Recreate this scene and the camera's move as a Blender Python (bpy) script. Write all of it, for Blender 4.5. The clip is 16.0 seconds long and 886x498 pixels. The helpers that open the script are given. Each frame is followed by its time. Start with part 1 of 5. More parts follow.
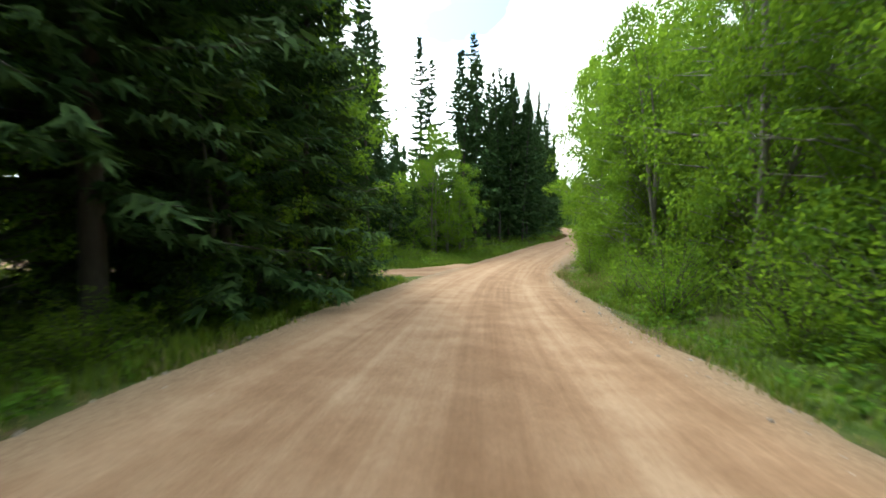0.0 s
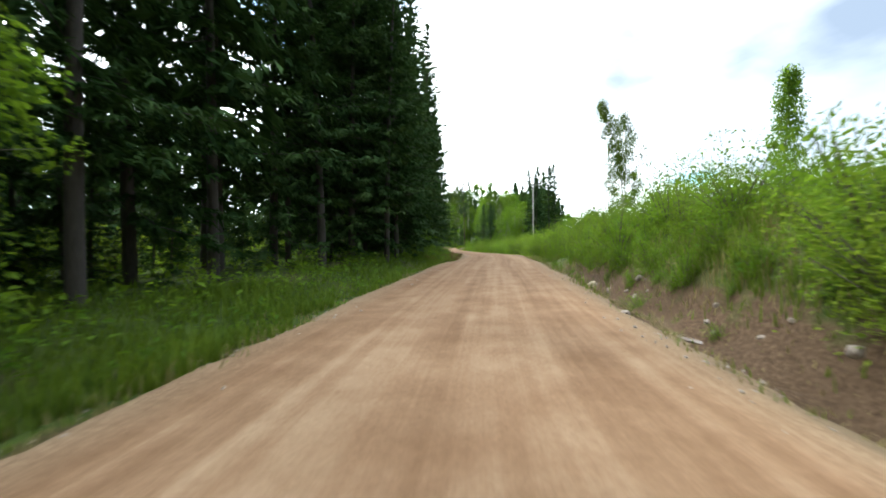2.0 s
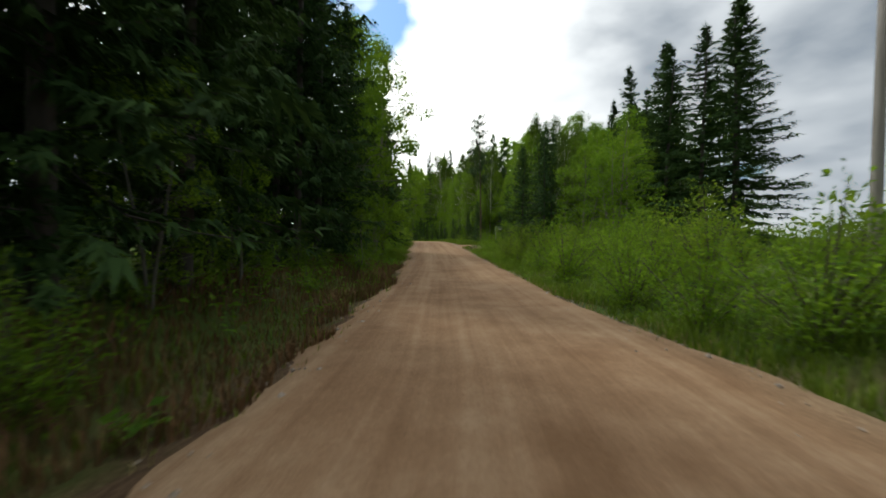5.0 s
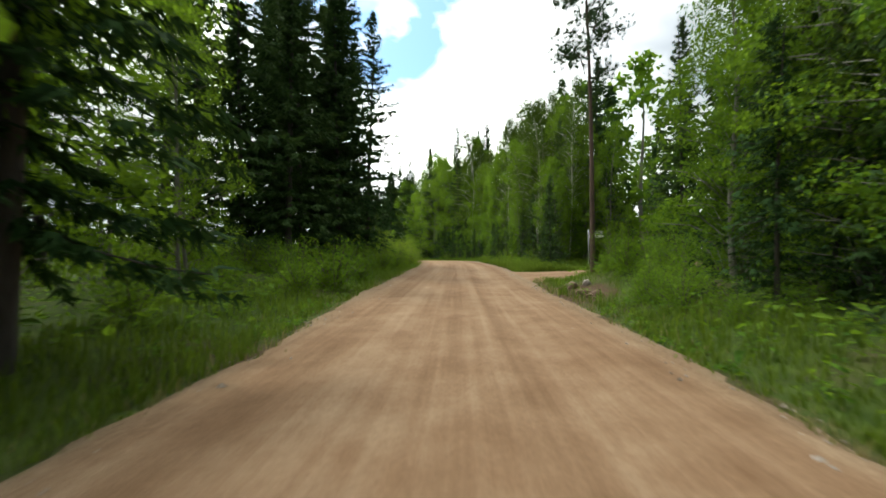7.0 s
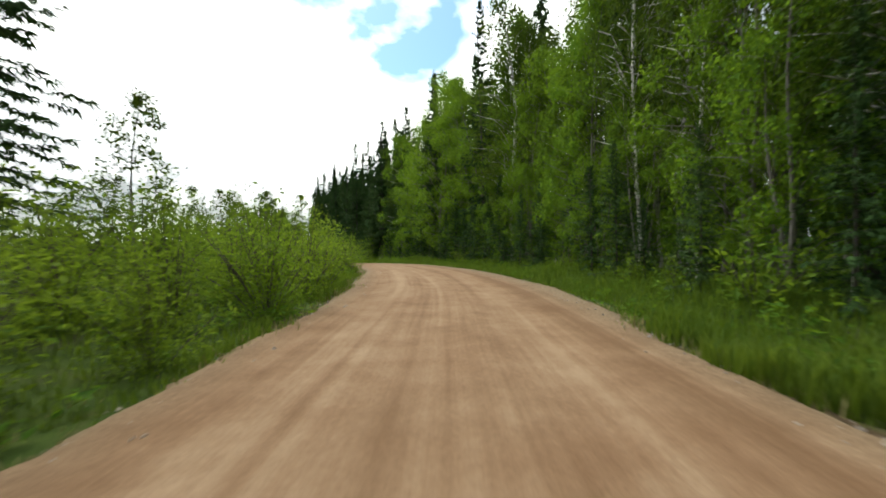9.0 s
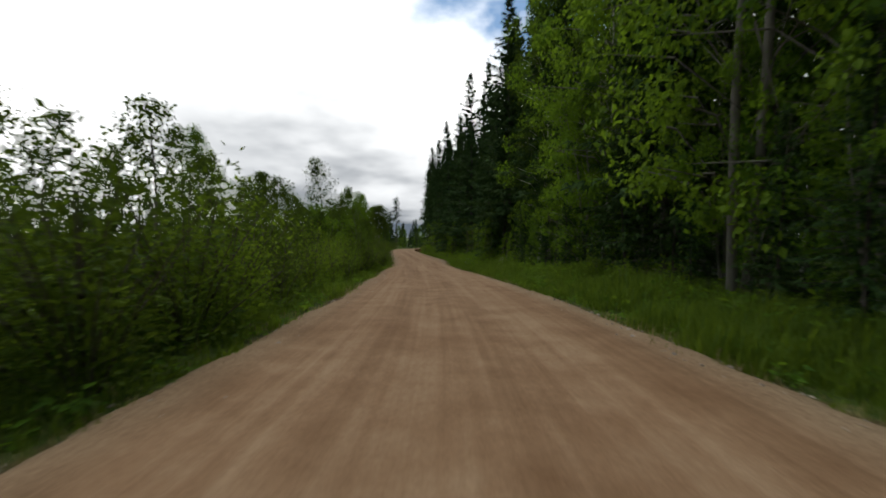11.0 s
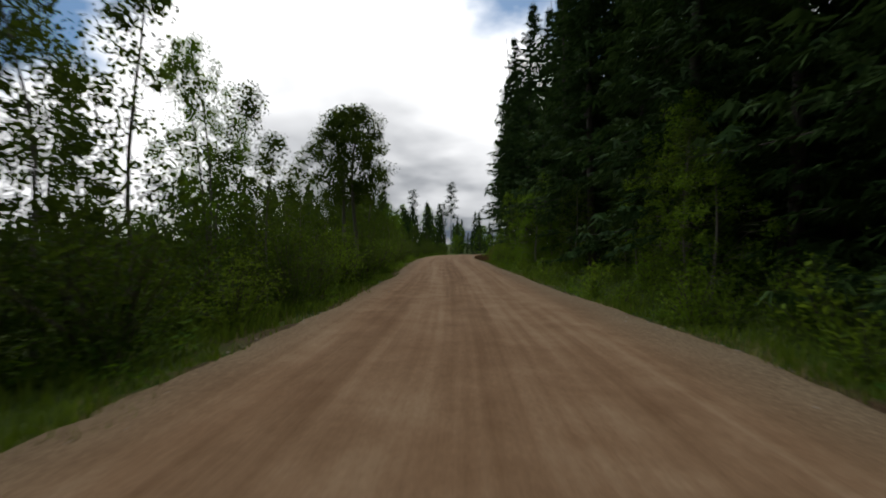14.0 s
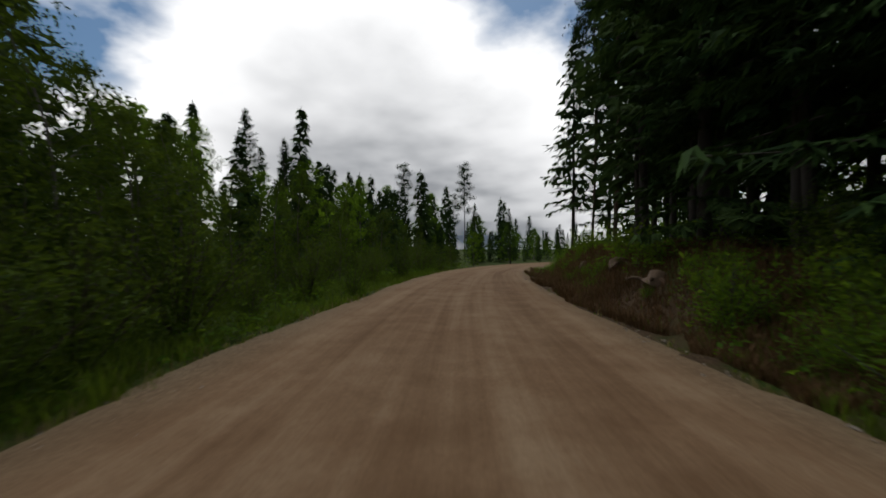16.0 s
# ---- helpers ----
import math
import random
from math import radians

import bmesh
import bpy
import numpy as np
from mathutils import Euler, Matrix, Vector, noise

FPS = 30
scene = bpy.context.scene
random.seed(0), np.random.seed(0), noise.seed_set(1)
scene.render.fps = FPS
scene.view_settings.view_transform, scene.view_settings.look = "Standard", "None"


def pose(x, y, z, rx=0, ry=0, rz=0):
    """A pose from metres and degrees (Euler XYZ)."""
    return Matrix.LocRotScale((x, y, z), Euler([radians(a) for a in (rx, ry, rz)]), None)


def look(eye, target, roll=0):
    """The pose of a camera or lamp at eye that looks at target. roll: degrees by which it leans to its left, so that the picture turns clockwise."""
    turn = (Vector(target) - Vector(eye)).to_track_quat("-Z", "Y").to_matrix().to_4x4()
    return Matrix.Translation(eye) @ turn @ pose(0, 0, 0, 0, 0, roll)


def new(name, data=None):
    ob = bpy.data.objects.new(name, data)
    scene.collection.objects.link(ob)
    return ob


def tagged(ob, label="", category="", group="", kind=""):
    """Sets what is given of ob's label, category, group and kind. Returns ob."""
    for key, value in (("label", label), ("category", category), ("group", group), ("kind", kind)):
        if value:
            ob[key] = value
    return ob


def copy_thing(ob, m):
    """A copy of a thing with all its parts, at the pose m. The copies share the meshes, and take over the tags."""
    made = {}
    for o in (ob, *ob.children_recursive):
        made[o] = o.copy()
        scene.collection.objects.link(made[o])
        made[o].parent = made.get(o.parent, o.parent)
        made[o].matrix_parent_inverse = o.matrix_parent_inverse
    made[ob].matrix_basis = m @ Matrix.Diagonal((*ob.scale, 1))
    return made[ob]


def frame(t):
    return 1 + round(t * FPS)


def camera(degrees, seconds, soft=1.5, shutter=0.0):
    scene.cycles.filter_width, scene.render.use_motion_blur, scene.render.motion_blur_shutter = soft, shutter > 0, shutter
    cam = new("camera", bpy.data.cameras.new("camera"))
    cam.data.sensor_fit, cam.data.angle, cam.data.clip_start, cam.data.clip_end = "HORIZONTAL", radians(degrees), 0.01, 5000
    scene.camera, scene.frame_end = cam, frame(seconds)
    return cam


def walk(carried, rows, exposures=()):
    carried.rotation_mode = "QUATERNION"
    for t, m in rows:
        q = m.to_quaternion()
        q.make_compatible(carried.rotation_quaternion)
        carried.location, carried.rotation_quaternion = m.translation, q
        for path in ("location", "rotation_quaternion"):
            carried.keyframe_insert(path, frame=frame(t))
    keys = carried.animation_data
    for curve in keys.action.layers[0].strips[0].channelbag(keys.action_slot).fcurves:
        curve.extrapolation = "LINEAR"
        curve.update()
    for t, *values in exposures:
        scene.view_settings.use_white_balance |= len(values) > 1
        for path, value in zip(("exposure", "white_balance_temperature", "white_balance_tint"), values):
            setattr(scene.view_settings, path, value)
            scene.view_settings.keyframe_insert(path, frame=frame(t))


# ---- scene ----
# Forest gravel road: the camera is driven along it at about 16 m/s, 1.3 m above the gravel.
cam = camera(96.0, 16.0, soft=1.7, shutter=0.12)
PATH = [
    # seconds, x, y, z, tilt, lean, turn
    (0, 0.00, 0.00, 0.00, 85.63, -0.50, -1.81),
    (0.5, 0.95, 8.08, -0.65, 86.00, 0.21, -6.24),
    (1, 2.57, 16.04, -1.25, 86.31, 0.47, -11.25),
    (1.5, 4.83, 23.86, -1.72, 87.90, 0.30, -15.63),
    (2, 7.70, 31.50, -1.97, 89.28, 0.48, -20.18),
    (2.5, 11.13, 38.90, -1.96, 90.12, 0.15, -24.08),
    (3, 14.89, 46.06, -1.80, 90.88, 0.87, -25.84),
    (3.5, 18.63, 53.09, -1.62, 89.43, -0.23, -24.80),
    (4, 22.06, 60.12, -1.71, 88.84, -1.12, -21.84),
    (4.5, 25.06, 67.21, -1.78, 88.92, -0.44, -18.83),
    (5, 27.71, 74.40, -1.88, 88.21, -0.21, -16.17),
    (5.5, 30.08, 81.70, -1.99, 88.32, 0.00, -14.47),
    (6, 32.27, 89.09, -2.01, 89.12, 0.00, -13.16),
    (6.5, 34.33, 96.57, -2.01, 89.91, 0.00, -12.13),
    (7, 36.27, 104.12, -1.99, 90.70, 0.00, -11.37),
    (7.5, 38.15, 111.72, -1.93, 91.08, 0.43, -11.00),
    (8, 39.99, 119.35, -1.79, 91.17, -0.49, -10.69),
    (8.5, 41.78, 126.94, -1.62, 89.79, -0.31, -10.44),
    (9, 43.40, 134.52, -1.52, 89.53, 0.10, -8.31),
    (9.5, 44.58, 142.19, -1.49, 89.56, 0.17, -3.73),
    (10, 45.09, 149.99, -1.52, 89.19, 0.00, 1.57),
    (10.5, 44.91, 157.87, -1.61, 88.73, 0.00, 6.52),
    (11, 44.07, 165.77, -1.76, 88.28, 0.00, 10.99),
    (11.5, 42.65, 173.65, -1.97, 87.83, 0.00, 14.81),
    (12, 40.77, 181.49, -2.24, 87.50, 0.15, 17.34),
    (12.5, 38.67, 189.34, -2.56, 87.57, 0.48, 18.07),
    (13, 36.45, 197.23, -2.90, 87.50, 0.67, 18.81),
    (13.5, 34.12, 205.16, -3.21, 88.15, 0.60, 19.33),
    (14, 31.70, 213.05, -3.43, 89.27, -0.48, 20.06),
    (14.5, 29.21, 220.78, -3.57, 88.82, -0.90, 20.91),
    (15, 26.62, 228.36, -3.66, 90.06, -0.70, 22.13),
    (15.5, 23.95, 235.87, -3.63, 90.69, 0.02, 22.52),
    (16, 21.29, 243.35, -3.59, 90.01, 0.29, 22.03),
]
walk(cam, [(t, pose(x, y, z, a, b, c)) for t, x, y, z, a, b, c in PATH],
     exposures=[(0, 0.1, 6000, 5), (0.5, 0.2, 5900, 6), (1.0, 0.4, 5700, 7), (1.5, 0.38, 5700, 8), (2.0, 0.0, 6000, 8), (2.5, -0.3, 6200, 9), (3.0, -0.65, 6500, 10),
                (4.0, -1.2, 6500, 9), (5.2, -1.3, 6500, 7), (7.3, -0.7, 6500, 5), (8.0, -0.85, 6500, 4), (9.0, -0.95, 6500, 6), (9.7, -1.35, 6500, 8), (11.8, -2.3, 6400, 10), (14.0, -2.4, 6400, 11), (16, -2.8, 6400, 11)])

# ---- daylight: broken cloud, hazy sun ahead to the left ----
SUN_TURN, SUN_UP = 28.0, 57.0
world = bpy.data.worlds.new("sky")
scene.world = world
world.use_nodes = True


def build_sky():
    nt = world.node_tree
    nt.nodes.clear()
    N, L = nt.nodes.new, nt.links.new
    out, bg = N("ShaderNodeOutputWorld"), N("ShaderNodeBackground")
    sky = N("ShaderNodeTexSky")
    sky.sky_type, sky.sun_disc = "NISHITA", False
    sky.sun_elevation, sky.sun_rotation = radians(SUN_UP), radians(360 - SUN_TURN)
    dim = N("ShaderNodeMix")
    dim.data_type, dim.blend_type = "RGBA", "MULTIPLY"
    dim.inputs["Factor"].default_value = 1
    L(sky.outputs["Color"], dim.inputs["A"])
    dim.inputs["B"].default_value = (3.2, 4.1, 4.5, 1)
    # cloud sheet: the direction laid on a flat layer overhead
    geo, sep = N("ShaderNodeTexCoord"), N("ShaderNodeSeparateXYZ")
    L(geo.outputs["Generated"], sep.inputs[0])
    lift = N("ShaderNodeMath")
    lift.operation = "MAXIMUM"
    L(sep.outputs["Z"], lift.inputs[0])
    lift.inputs[1].default_value = 0.0
    add = N("ShaderNodeMath")
    L(lift.outputs[0], add.inputs[0])
    add.inputs[1].default_value = 0.22
    comb = N("ShaderNodeCombineXYZ")
    for k, axis in enumerate("XY"):
        d = N("ShaderNodeMath")
        d.operation = "DIVIDE"
        L(sep.outputs[axis], d.inputs[0])
        L(add.outputs[0], d.inputs[1])
        L(d.outputs[0], comb.inputs[k])

    def noise_of(scale, detail, low, high, offset):
        m, n, r = N("ShaderNodeMapping"), N("ShaderNodeTexNoise"), N("ShaderNodeMapRange")
        m.inputs["Location"].default_value = offset
        L(comb.outputs[0], m.inputs[0])
        L(m.outputs[0], n.inputs["Vector"])
        n.inputs["Scale"].default_value, n.inputs["Detail"].default_value = scale, detail
        L(n.outputs["Fac"], r.inputs["Value"])
        r.inputs["From Min"].default_value, r.inputs["From Max"].default_value = low, high
        r.interpolation_type = "SMOOTHSTEP"
        return r.outputs[0]

    def towards(turn, up, low, high):
        """1 near a direction of the sky, 0 away from it."""
        a, e = radians(turn), radians(up)
        dot, r = N("ShaderNodeVectorMath"), N("ShaderNodeMapRange")
        dot.operation = "DOT_PRODUCT"
        L(geo.outputs["Generated"], dot.inputs[0])
        dot.inputs[1].default_value = (-math.sin(a) * math.cos(e), math.cos(a) * math.cos(e), math.sin(e))
        L(dot.outputs["Value"], r.inputs["Value"])
        r.inputs["From Min"].default_value, r.inputs["From Max"].default_value = low, high
        r.interpolation_type = "SMOOTHSTEP"
        return r.outputs[0]

    def sum_of(a, b, weight):
        m = N("ShaderNodeMath")
        m.operation = "MULTIPLY_ADD"
        L(b, m.inputs[0])
        m.inputs[1].default_value = weight
        L(a, m.inputs[2])
        return m.outputs[0]

    # broken cover; the cloud is thin and bright round the sun, with a grey bank low ahead and one off to the side
    cover = noise_of(1.0, 6, 0.27, 0.42, (3.1, 1.7, 0))
    thick = noise_of(0.8, 4, 0.36, 0.72, (7.3, 4.4, 2.0))
    rough = noise_of(2.6, 6, 0.3, 0.75, (1.3, 8.4, 5.0))
    ragged = noise_of(3.4, 5, 0.3, 0.7, (5.3, 2.4, 1.0))
    cover = sum_of(cover, towards(24, 9, 0.84, 0.96), 1.0)
    cover = sum_of(cover, towards(4, 36, 0.93, 0.99), -1.75)
    cover = sum_of(cover, towards(70, 26, 0.965, 0.997), -1.5)
    cover = sum_of(cover, ragged, 1.0)
    cover_clamp = N("ShaderNodeMapRange")
    L(cover, cover_clamp.inputs["Value"])
    cover = cover_clamp.outputs[0]
    thick = sum_of(thick, towards(SUN_TURN + 8, SUN_UP - 12, 0.60, 0.90), -1.0)
    thick = sum_of(thick, towards(-66, 34, 0.68, 0.97), 1.05)
    thick = sum_of(thick, towards(27, 8, 0.87, 0.985), 1.45)
    thick = sum_of(thick, rough, 0.38)
    clamp = N("ShaderNodeMapRange")
    L(thick, clamp.inputs["Value"])
    clamp.inputs["From Min"].default_value, clamp.inputs["From Max"].default_value = 0.15, 2.15
    cloud = N("ShaderNodeMix")
    cloud.data_type = "RGBA"
    L(clamp.outputs[0], cloud.inputs["Factor"])
    # the sheet glows round the hidden sun and falls off to dull grey away from it
    glow = N("ShaderNodeMix")
    glow.data_type = "RGBA"
    L(towards(SUN_TURN - 6, SUN_UP - 12, -0.05, 0.80), glow.inputs["Factor"])
    glow.inputs["A"].default_value = (11.0, 12.2, 13.6, 1)
    glow.inputs["B"].default_value = (76.0, 76.0, 75.0, 1)
    L(glow.outputs["Result"], cloud.inputs["A"])
    cloud.inputs["B"].default_value = (6.0, 7.2, 8.8, 1)
    mix = N("ShaderNodeMix")
    mix.data_type = "RGBA"
    L(cover, mix.inputs["Factor"])
    L(dim.outputs["Result"], mix.inputs["A"])
    L(cloud.outputs["Result"], mix.inputs["B"])
    L(mix.outputs["Result"], bg.inputs["Color"])
    bg.inputs["Strength"].default_value = 0.1
    L(bg.outputs[0], out.inputs[0])


build_sky()
sun = new("sun", bpy.data.lights.new("sun", "SUN"))
sun.data.energy, sun.data.angle, sun.data.color = 4.0, radians(7.0), (1.0, 0.95, 0.86)
_t, _u = radians(SUN_TURN), radians(SUN_UP)
sun.matrix_world = look((0, 0, 60), (60 * math.sin(_t) * math.cos(_u), -60 * math.cos(_t) * math.cos(_u), 60 - 60 * math.sin(_u)))


# ---- materials ----
def node_material(name):
    m = bpy.data.materials.new(name)
    m.use_nodes = True
    return m, m.node_tree.nodes, m.node_tree.links, m.node_tree.nodes["Principled BSDF"]


def noise_node(nodes, links, vector, scale, detail=5, rough=0.6):
    n = nodes.new("ShaderNodeTexNoise")
    n.inputs["Scale"].default_value, n.inputs["Detail"].default_value, n.inputs["Roughness"].default_value = scale, detail, rough
    if vector:
        links.new(vector, n.inputs["Vector"])
    return n.outputs["Fac"]


def ramp(nodes, links, value, stops):
    r = nodes.new("ShaderNodeValToRGB")
    links.new(value, r.inputs[0])
    e = r.color_ramp.elements
    while len(e) < len(stops):
        e.new(0.5)
    for el, (p, c) in zip(e, stops):
        el.position, el.color = p, (*c, 1)
    return r.outputs["Color"]


def mixed(nodes, links, fac, a, b, blend="MIX"):
    m = nodes.new("ShaderNodeMix")
    m.data_type, m.blend_type = "RGBA", blend
    for key, v in (("Factor", fac), ("A", a), ("B", b)):
        if isinstance(v, (int, float)):
            m.inputs[key].default_value = v
        elif isinstance(v, tuple):
            m.inputs[key].default_value = (*v, 1)
        else:
            links.new(v, m.inputs[key])
    return m.outputs["Result"]


def bumped(nodes, links, bsdf, height, strength, distance):
    b = nodes.new("ShaderNodeBump")
    b.inputs["Strength"].default_value, b.inputs["Distance"].default_value = strength, distance
    links.new(height, b.inputs["Height"])
    links.new(b.outputs[0], bsdf.inputs["Normal"])


def leaf_material(name, dark, light, through_colour, through_part=0.3, rough=0.7, gloss=0.04):
    """Foliage: each leaf and each plant a little different, with some light shining through."""
    m, nodes, links, b = node_material(name)
    geo, info = nodes.new("ShaderNodeNewGeometry"), nodes.new("ShaderNodeObjectInfo")
    c1 = mixed(nodes, links, geo.outputs["Random Per Island"], dark, light)
    shift = nodes.new("ShaderNodeHueSaturation")
    v = nodes.new("ShaderNodeMapRange")
    links.new(info.outputs["Random"], v.inputs["Value"])
    v.inputs["To Min"].default_value, v.inputs["To Max"].default_value = 0.75, 1.2
    h = nodes.new("ShaderNodeMapRange")
    links.new(info.outputs["Random"], h.inputs["Value"])
    h.inputs["To Min"].default_value, h.inputs["To Max"].default_value = 0.515, 0.485
    links.new(v.outputs[0], shift.inputs["Value"])
    links.new(h.outputs[0], shift.inputs["Hue"])
    links.new(c1, shift.inputs["Color"])
    links.new(shift.outputs[0], b.inputs["Base Color"])
    b.inputs["Roughness"].default_value = rough
    b.inputs["Specular IOR Level"].default_value = gloss
    if through_part:
        t = nodes.new("ShaderNodeBsdfTranslucent")
        tint = mixed(nodes, links, 0.6, shift.outputs[0], through_colour)
        links.new(tint, t.inputs["Color"])
        mx = nodes.new("ShaderNodeMixShader")
        mx.inputs[0].default_value = through_part
        links.new(b.outputs[0], mx.inputs[1])
        links.new(t.outputs[0], mx.inputs[2])
        links.new(mx.outputs[0], nodes["Material Output"].inputs[0])
    return m


def bark_material(name, dark, light, scale, stretch=0.25):
    m, nodes, links, b = node_material(name)
    tc, mp = nodes.new("ShaderNodeTexCoord"), nodes.new("ShaderNodeMapping")
    links.new(tc.outputs["Object"], mp.inputs[0])
    mp.inputs["Scale"].default_value = (1, 1, stretch)
    n = noise_node(nodes, links, mp.outputs[0], scale)
    n2 = noise_node(nodes, links, tc.outputs["Object"], 1.3)
    c = ramp(nodes, links, n, [(0.3, dark), (0.7, light)])
    c = mixed(nodes, links, n2, c, tuple(x * 0.6 for x in light))
    links.new(c, b.inputs["Base Color"])
    b.inputs["Roughness"].default_value = 0.9
    bumped(nodes, links, b, n, 0.8, 0.02)
    return m


NEEDLE = leaf_material("spruce_needles", (0.015, 0.034, 0.012), (0.056, 0.104, 0.030), (0.08, 0.14, 0.03), 0.15, 0.8, 0.03)
PINE_NEEDLE = leaf_material("pine_needles", (0.02, 0.042, 0.018), (0.05, 0.09, 0.035), (0.07, 0.1, 0.03), 0.12, 0.6)
LEAF = leaf_material("broad_leaves", (0.032, 0.074, 0.010), (0.116, 0.205, 0.022), (0.27, 0.44, 0.02), 0.42)
# for birches, and for thicket bushes darkened with it to stand for shade
BIRCH_SHADE_LEAF = leaf_material("birch_and_shade_leaves", (0.022, 0.046, 0.008), (0.078, 0.122, 0.016), (0.19, 0.28, 0.02), 0.24)
WILLOW_LEAF = leaf_material("willow_leaves", (0.040, 0.080, 0.011), (0.142, 0.220, 0.025), (0.29, 0.42, 0.025), 0.40)
BROWN_GRASS = leaf_material("withered_grass_blades", (0.055, 0.036, 0.017), (0.15, 0.095, 0.042), (0.16, 0.10, 0.04), 0.2)
GRASS = leaf_material("grass_blades", (0.032, 0.064, 0.009), (0.108, 0.160, 0.022), (0.22, 0.32, 0.02), 0.34)
DRY_GRASS = leaf_material("dry_grass_blades", (0.16, 0.14, 0.055), (0.28, 0.24, 0.11), (0.3, 0.26, 0.1), 0.2)
SPRUCE_BARK = bark_material("spruce_bark", (0.026, 0.022, 0.018), (0.072, 0.060, 0.050), 14)
PINE_BARK = bark_material("pine_bark", (0.032, 0.023, 0.018), (0.115, 0.070, 0.044), 10)
TWIG_BARK = bark_material("dark_twigs", (0.030, 0.026, 0.018), (0.085, 0.072, 0.052), 14)
GREY_BARK = bark_material("grey_bark", (0.07, 0.065, 0.05), (0.19, 0.18, 0.15), 12)
ROTTEN = bark_material("rotten_wood", (0.05, 0.032, 0.02), (0.20, 0.13, 0.08), 9)
POLE_WOOD = bark_material("weathered_pole_wood", (0.16, 0.145, 0.125), (0.34, 0.32, 0.29), 16, 0.06)


def birch_bark():
    m, nodes, links, b = node_material("birch_bark")
    tc, mp = nodes.new("ShaderNodeTexCoord"), nodes.new("ShaderNodeMapping")
    links.new(tc.outputs["Object"], mp.inputs[0])
    mp.inputs["Scale"].default_value = (1, 1, 4)
    n = noise_node(nodes, links, mp.outputs[0], 2.4, 4)
    c = ramp(nodes, links, n, [(0.38, (0.04, 0.035, 0.03)), (0.47, (0.5, 0.48, 0.44)), (0.8, (0.68, 0.66, 0.61))])
    links.new(c, b.inputs["Base Color"])
    b.inputs["Roughness"].default_value = 0.7
    bumped(nodes, links, b, n, 0.4, 0.01)
    return m


BIRCH_BARK = birch_bark()


def gravel_material():
    m, nodes, links, b = node_material("gravel_road")
    tc, at = nodes.new("ShaderNodeTexCoord"), nodes.new("ShaderNodeAttribute")
    at.attribute_name = "across"
    v = tc.outputs["Object"]
    big, mid = noise_node(nodes, links, v, 0.16, 4), noise_node(nodes, links, v, 1.6, 5)
    fine, grit = noise_node(nodes, links, v, 22, 6, 0.75), nodes.new("ShaderNodeTexVoronoi")
    links.new(v, grit.inputs["Vector"])
    grit.inputs["Scale"].default_value = 38
    # wheel tracks: streaks drawn out along the road
    lo, cb = nodes.new("ShaderNodeAttribute"), nodes.new("ShaderNodeCombineXYZ")
    lo.attribute_name = "along"
    far_scale = nodes.new("ShaderNodeMath")
    far_scale.operation = "MULTIPLY"
    links.new(lo.outputs["Fac"], far_scale.inputs[0])
    far_scale.inputs[1].default_value = 0.02
    links.new(at.outputs["Fac"], cb.inputs[0])
    links.new(far_scale.outputs[0], cb.inputs[1])
    streak = noise_node(nodes, links, cb.outputs[0], 1.15, 3, 0.5)
    thin = noise_node(nodes, links, cb.outputs[0], 6.0, 3, 0.6)
    track = mixed(nodes, links, 0.3, mixed(nodes, links, 0.35, streak, thin), mid)
    base = ramp(nodes, links, track, [(0.40, (0.138, 0.084, 0.045)), (0.5, (0.190, 0.123, 0.071)), (0.60, (0.240, 0.168, 0.104))])
    ab = nodes.new("ShaderNodeMath")
    ab.operation = "ABSOLUTE"
    links.new(at.outputs["Fac"], ab.inputs[0])
    edge = nodes.new("ShaderNodeMapRange")
    links.new(ab.outputs[0], edge.inputs["Value"])
    edge.inputs["From Min"].default_value, edge.inputs["From Max"].default_value = 2.2, 3.2
    loose = ramp(nodes, links, fine, [(0.3, (0.095, 0.069, 0.043)), (0.7, (0.225, 0.176, 0.112))])
    c = mixed(nodes, links, edge.outputs[0], base, loose)
    stain = ramp(nodes, links, noise_node(nodes, links, v, 0.55, 5), [(0.34, (0.86, 0.81, 0.77)), (0.62, (1, 1, 1))])
    c = mixed(nodes, links, 0.8, c, stain, "MULTIPLY")
    c = mixed(nodes, links, 0.35, c, ramp(nodes, links, fine, [(0.35, (0.55, 0.5, 0.46)), (0.65, (1.25, 1.25, 1.25))]), "MULTIPLY")
    links.new(c, b.inputs["Base Color"])
    b.inputs["Roughness"].default_value = 0.95
    b.inputs["Specular IOR Level"].default_value = 0.1
    h = mixed(nodes, links, 0.5, fine, grit.outputs["Distance"])
    bumped(nodes, links, b, h, 0.7, 0.015)
    return m


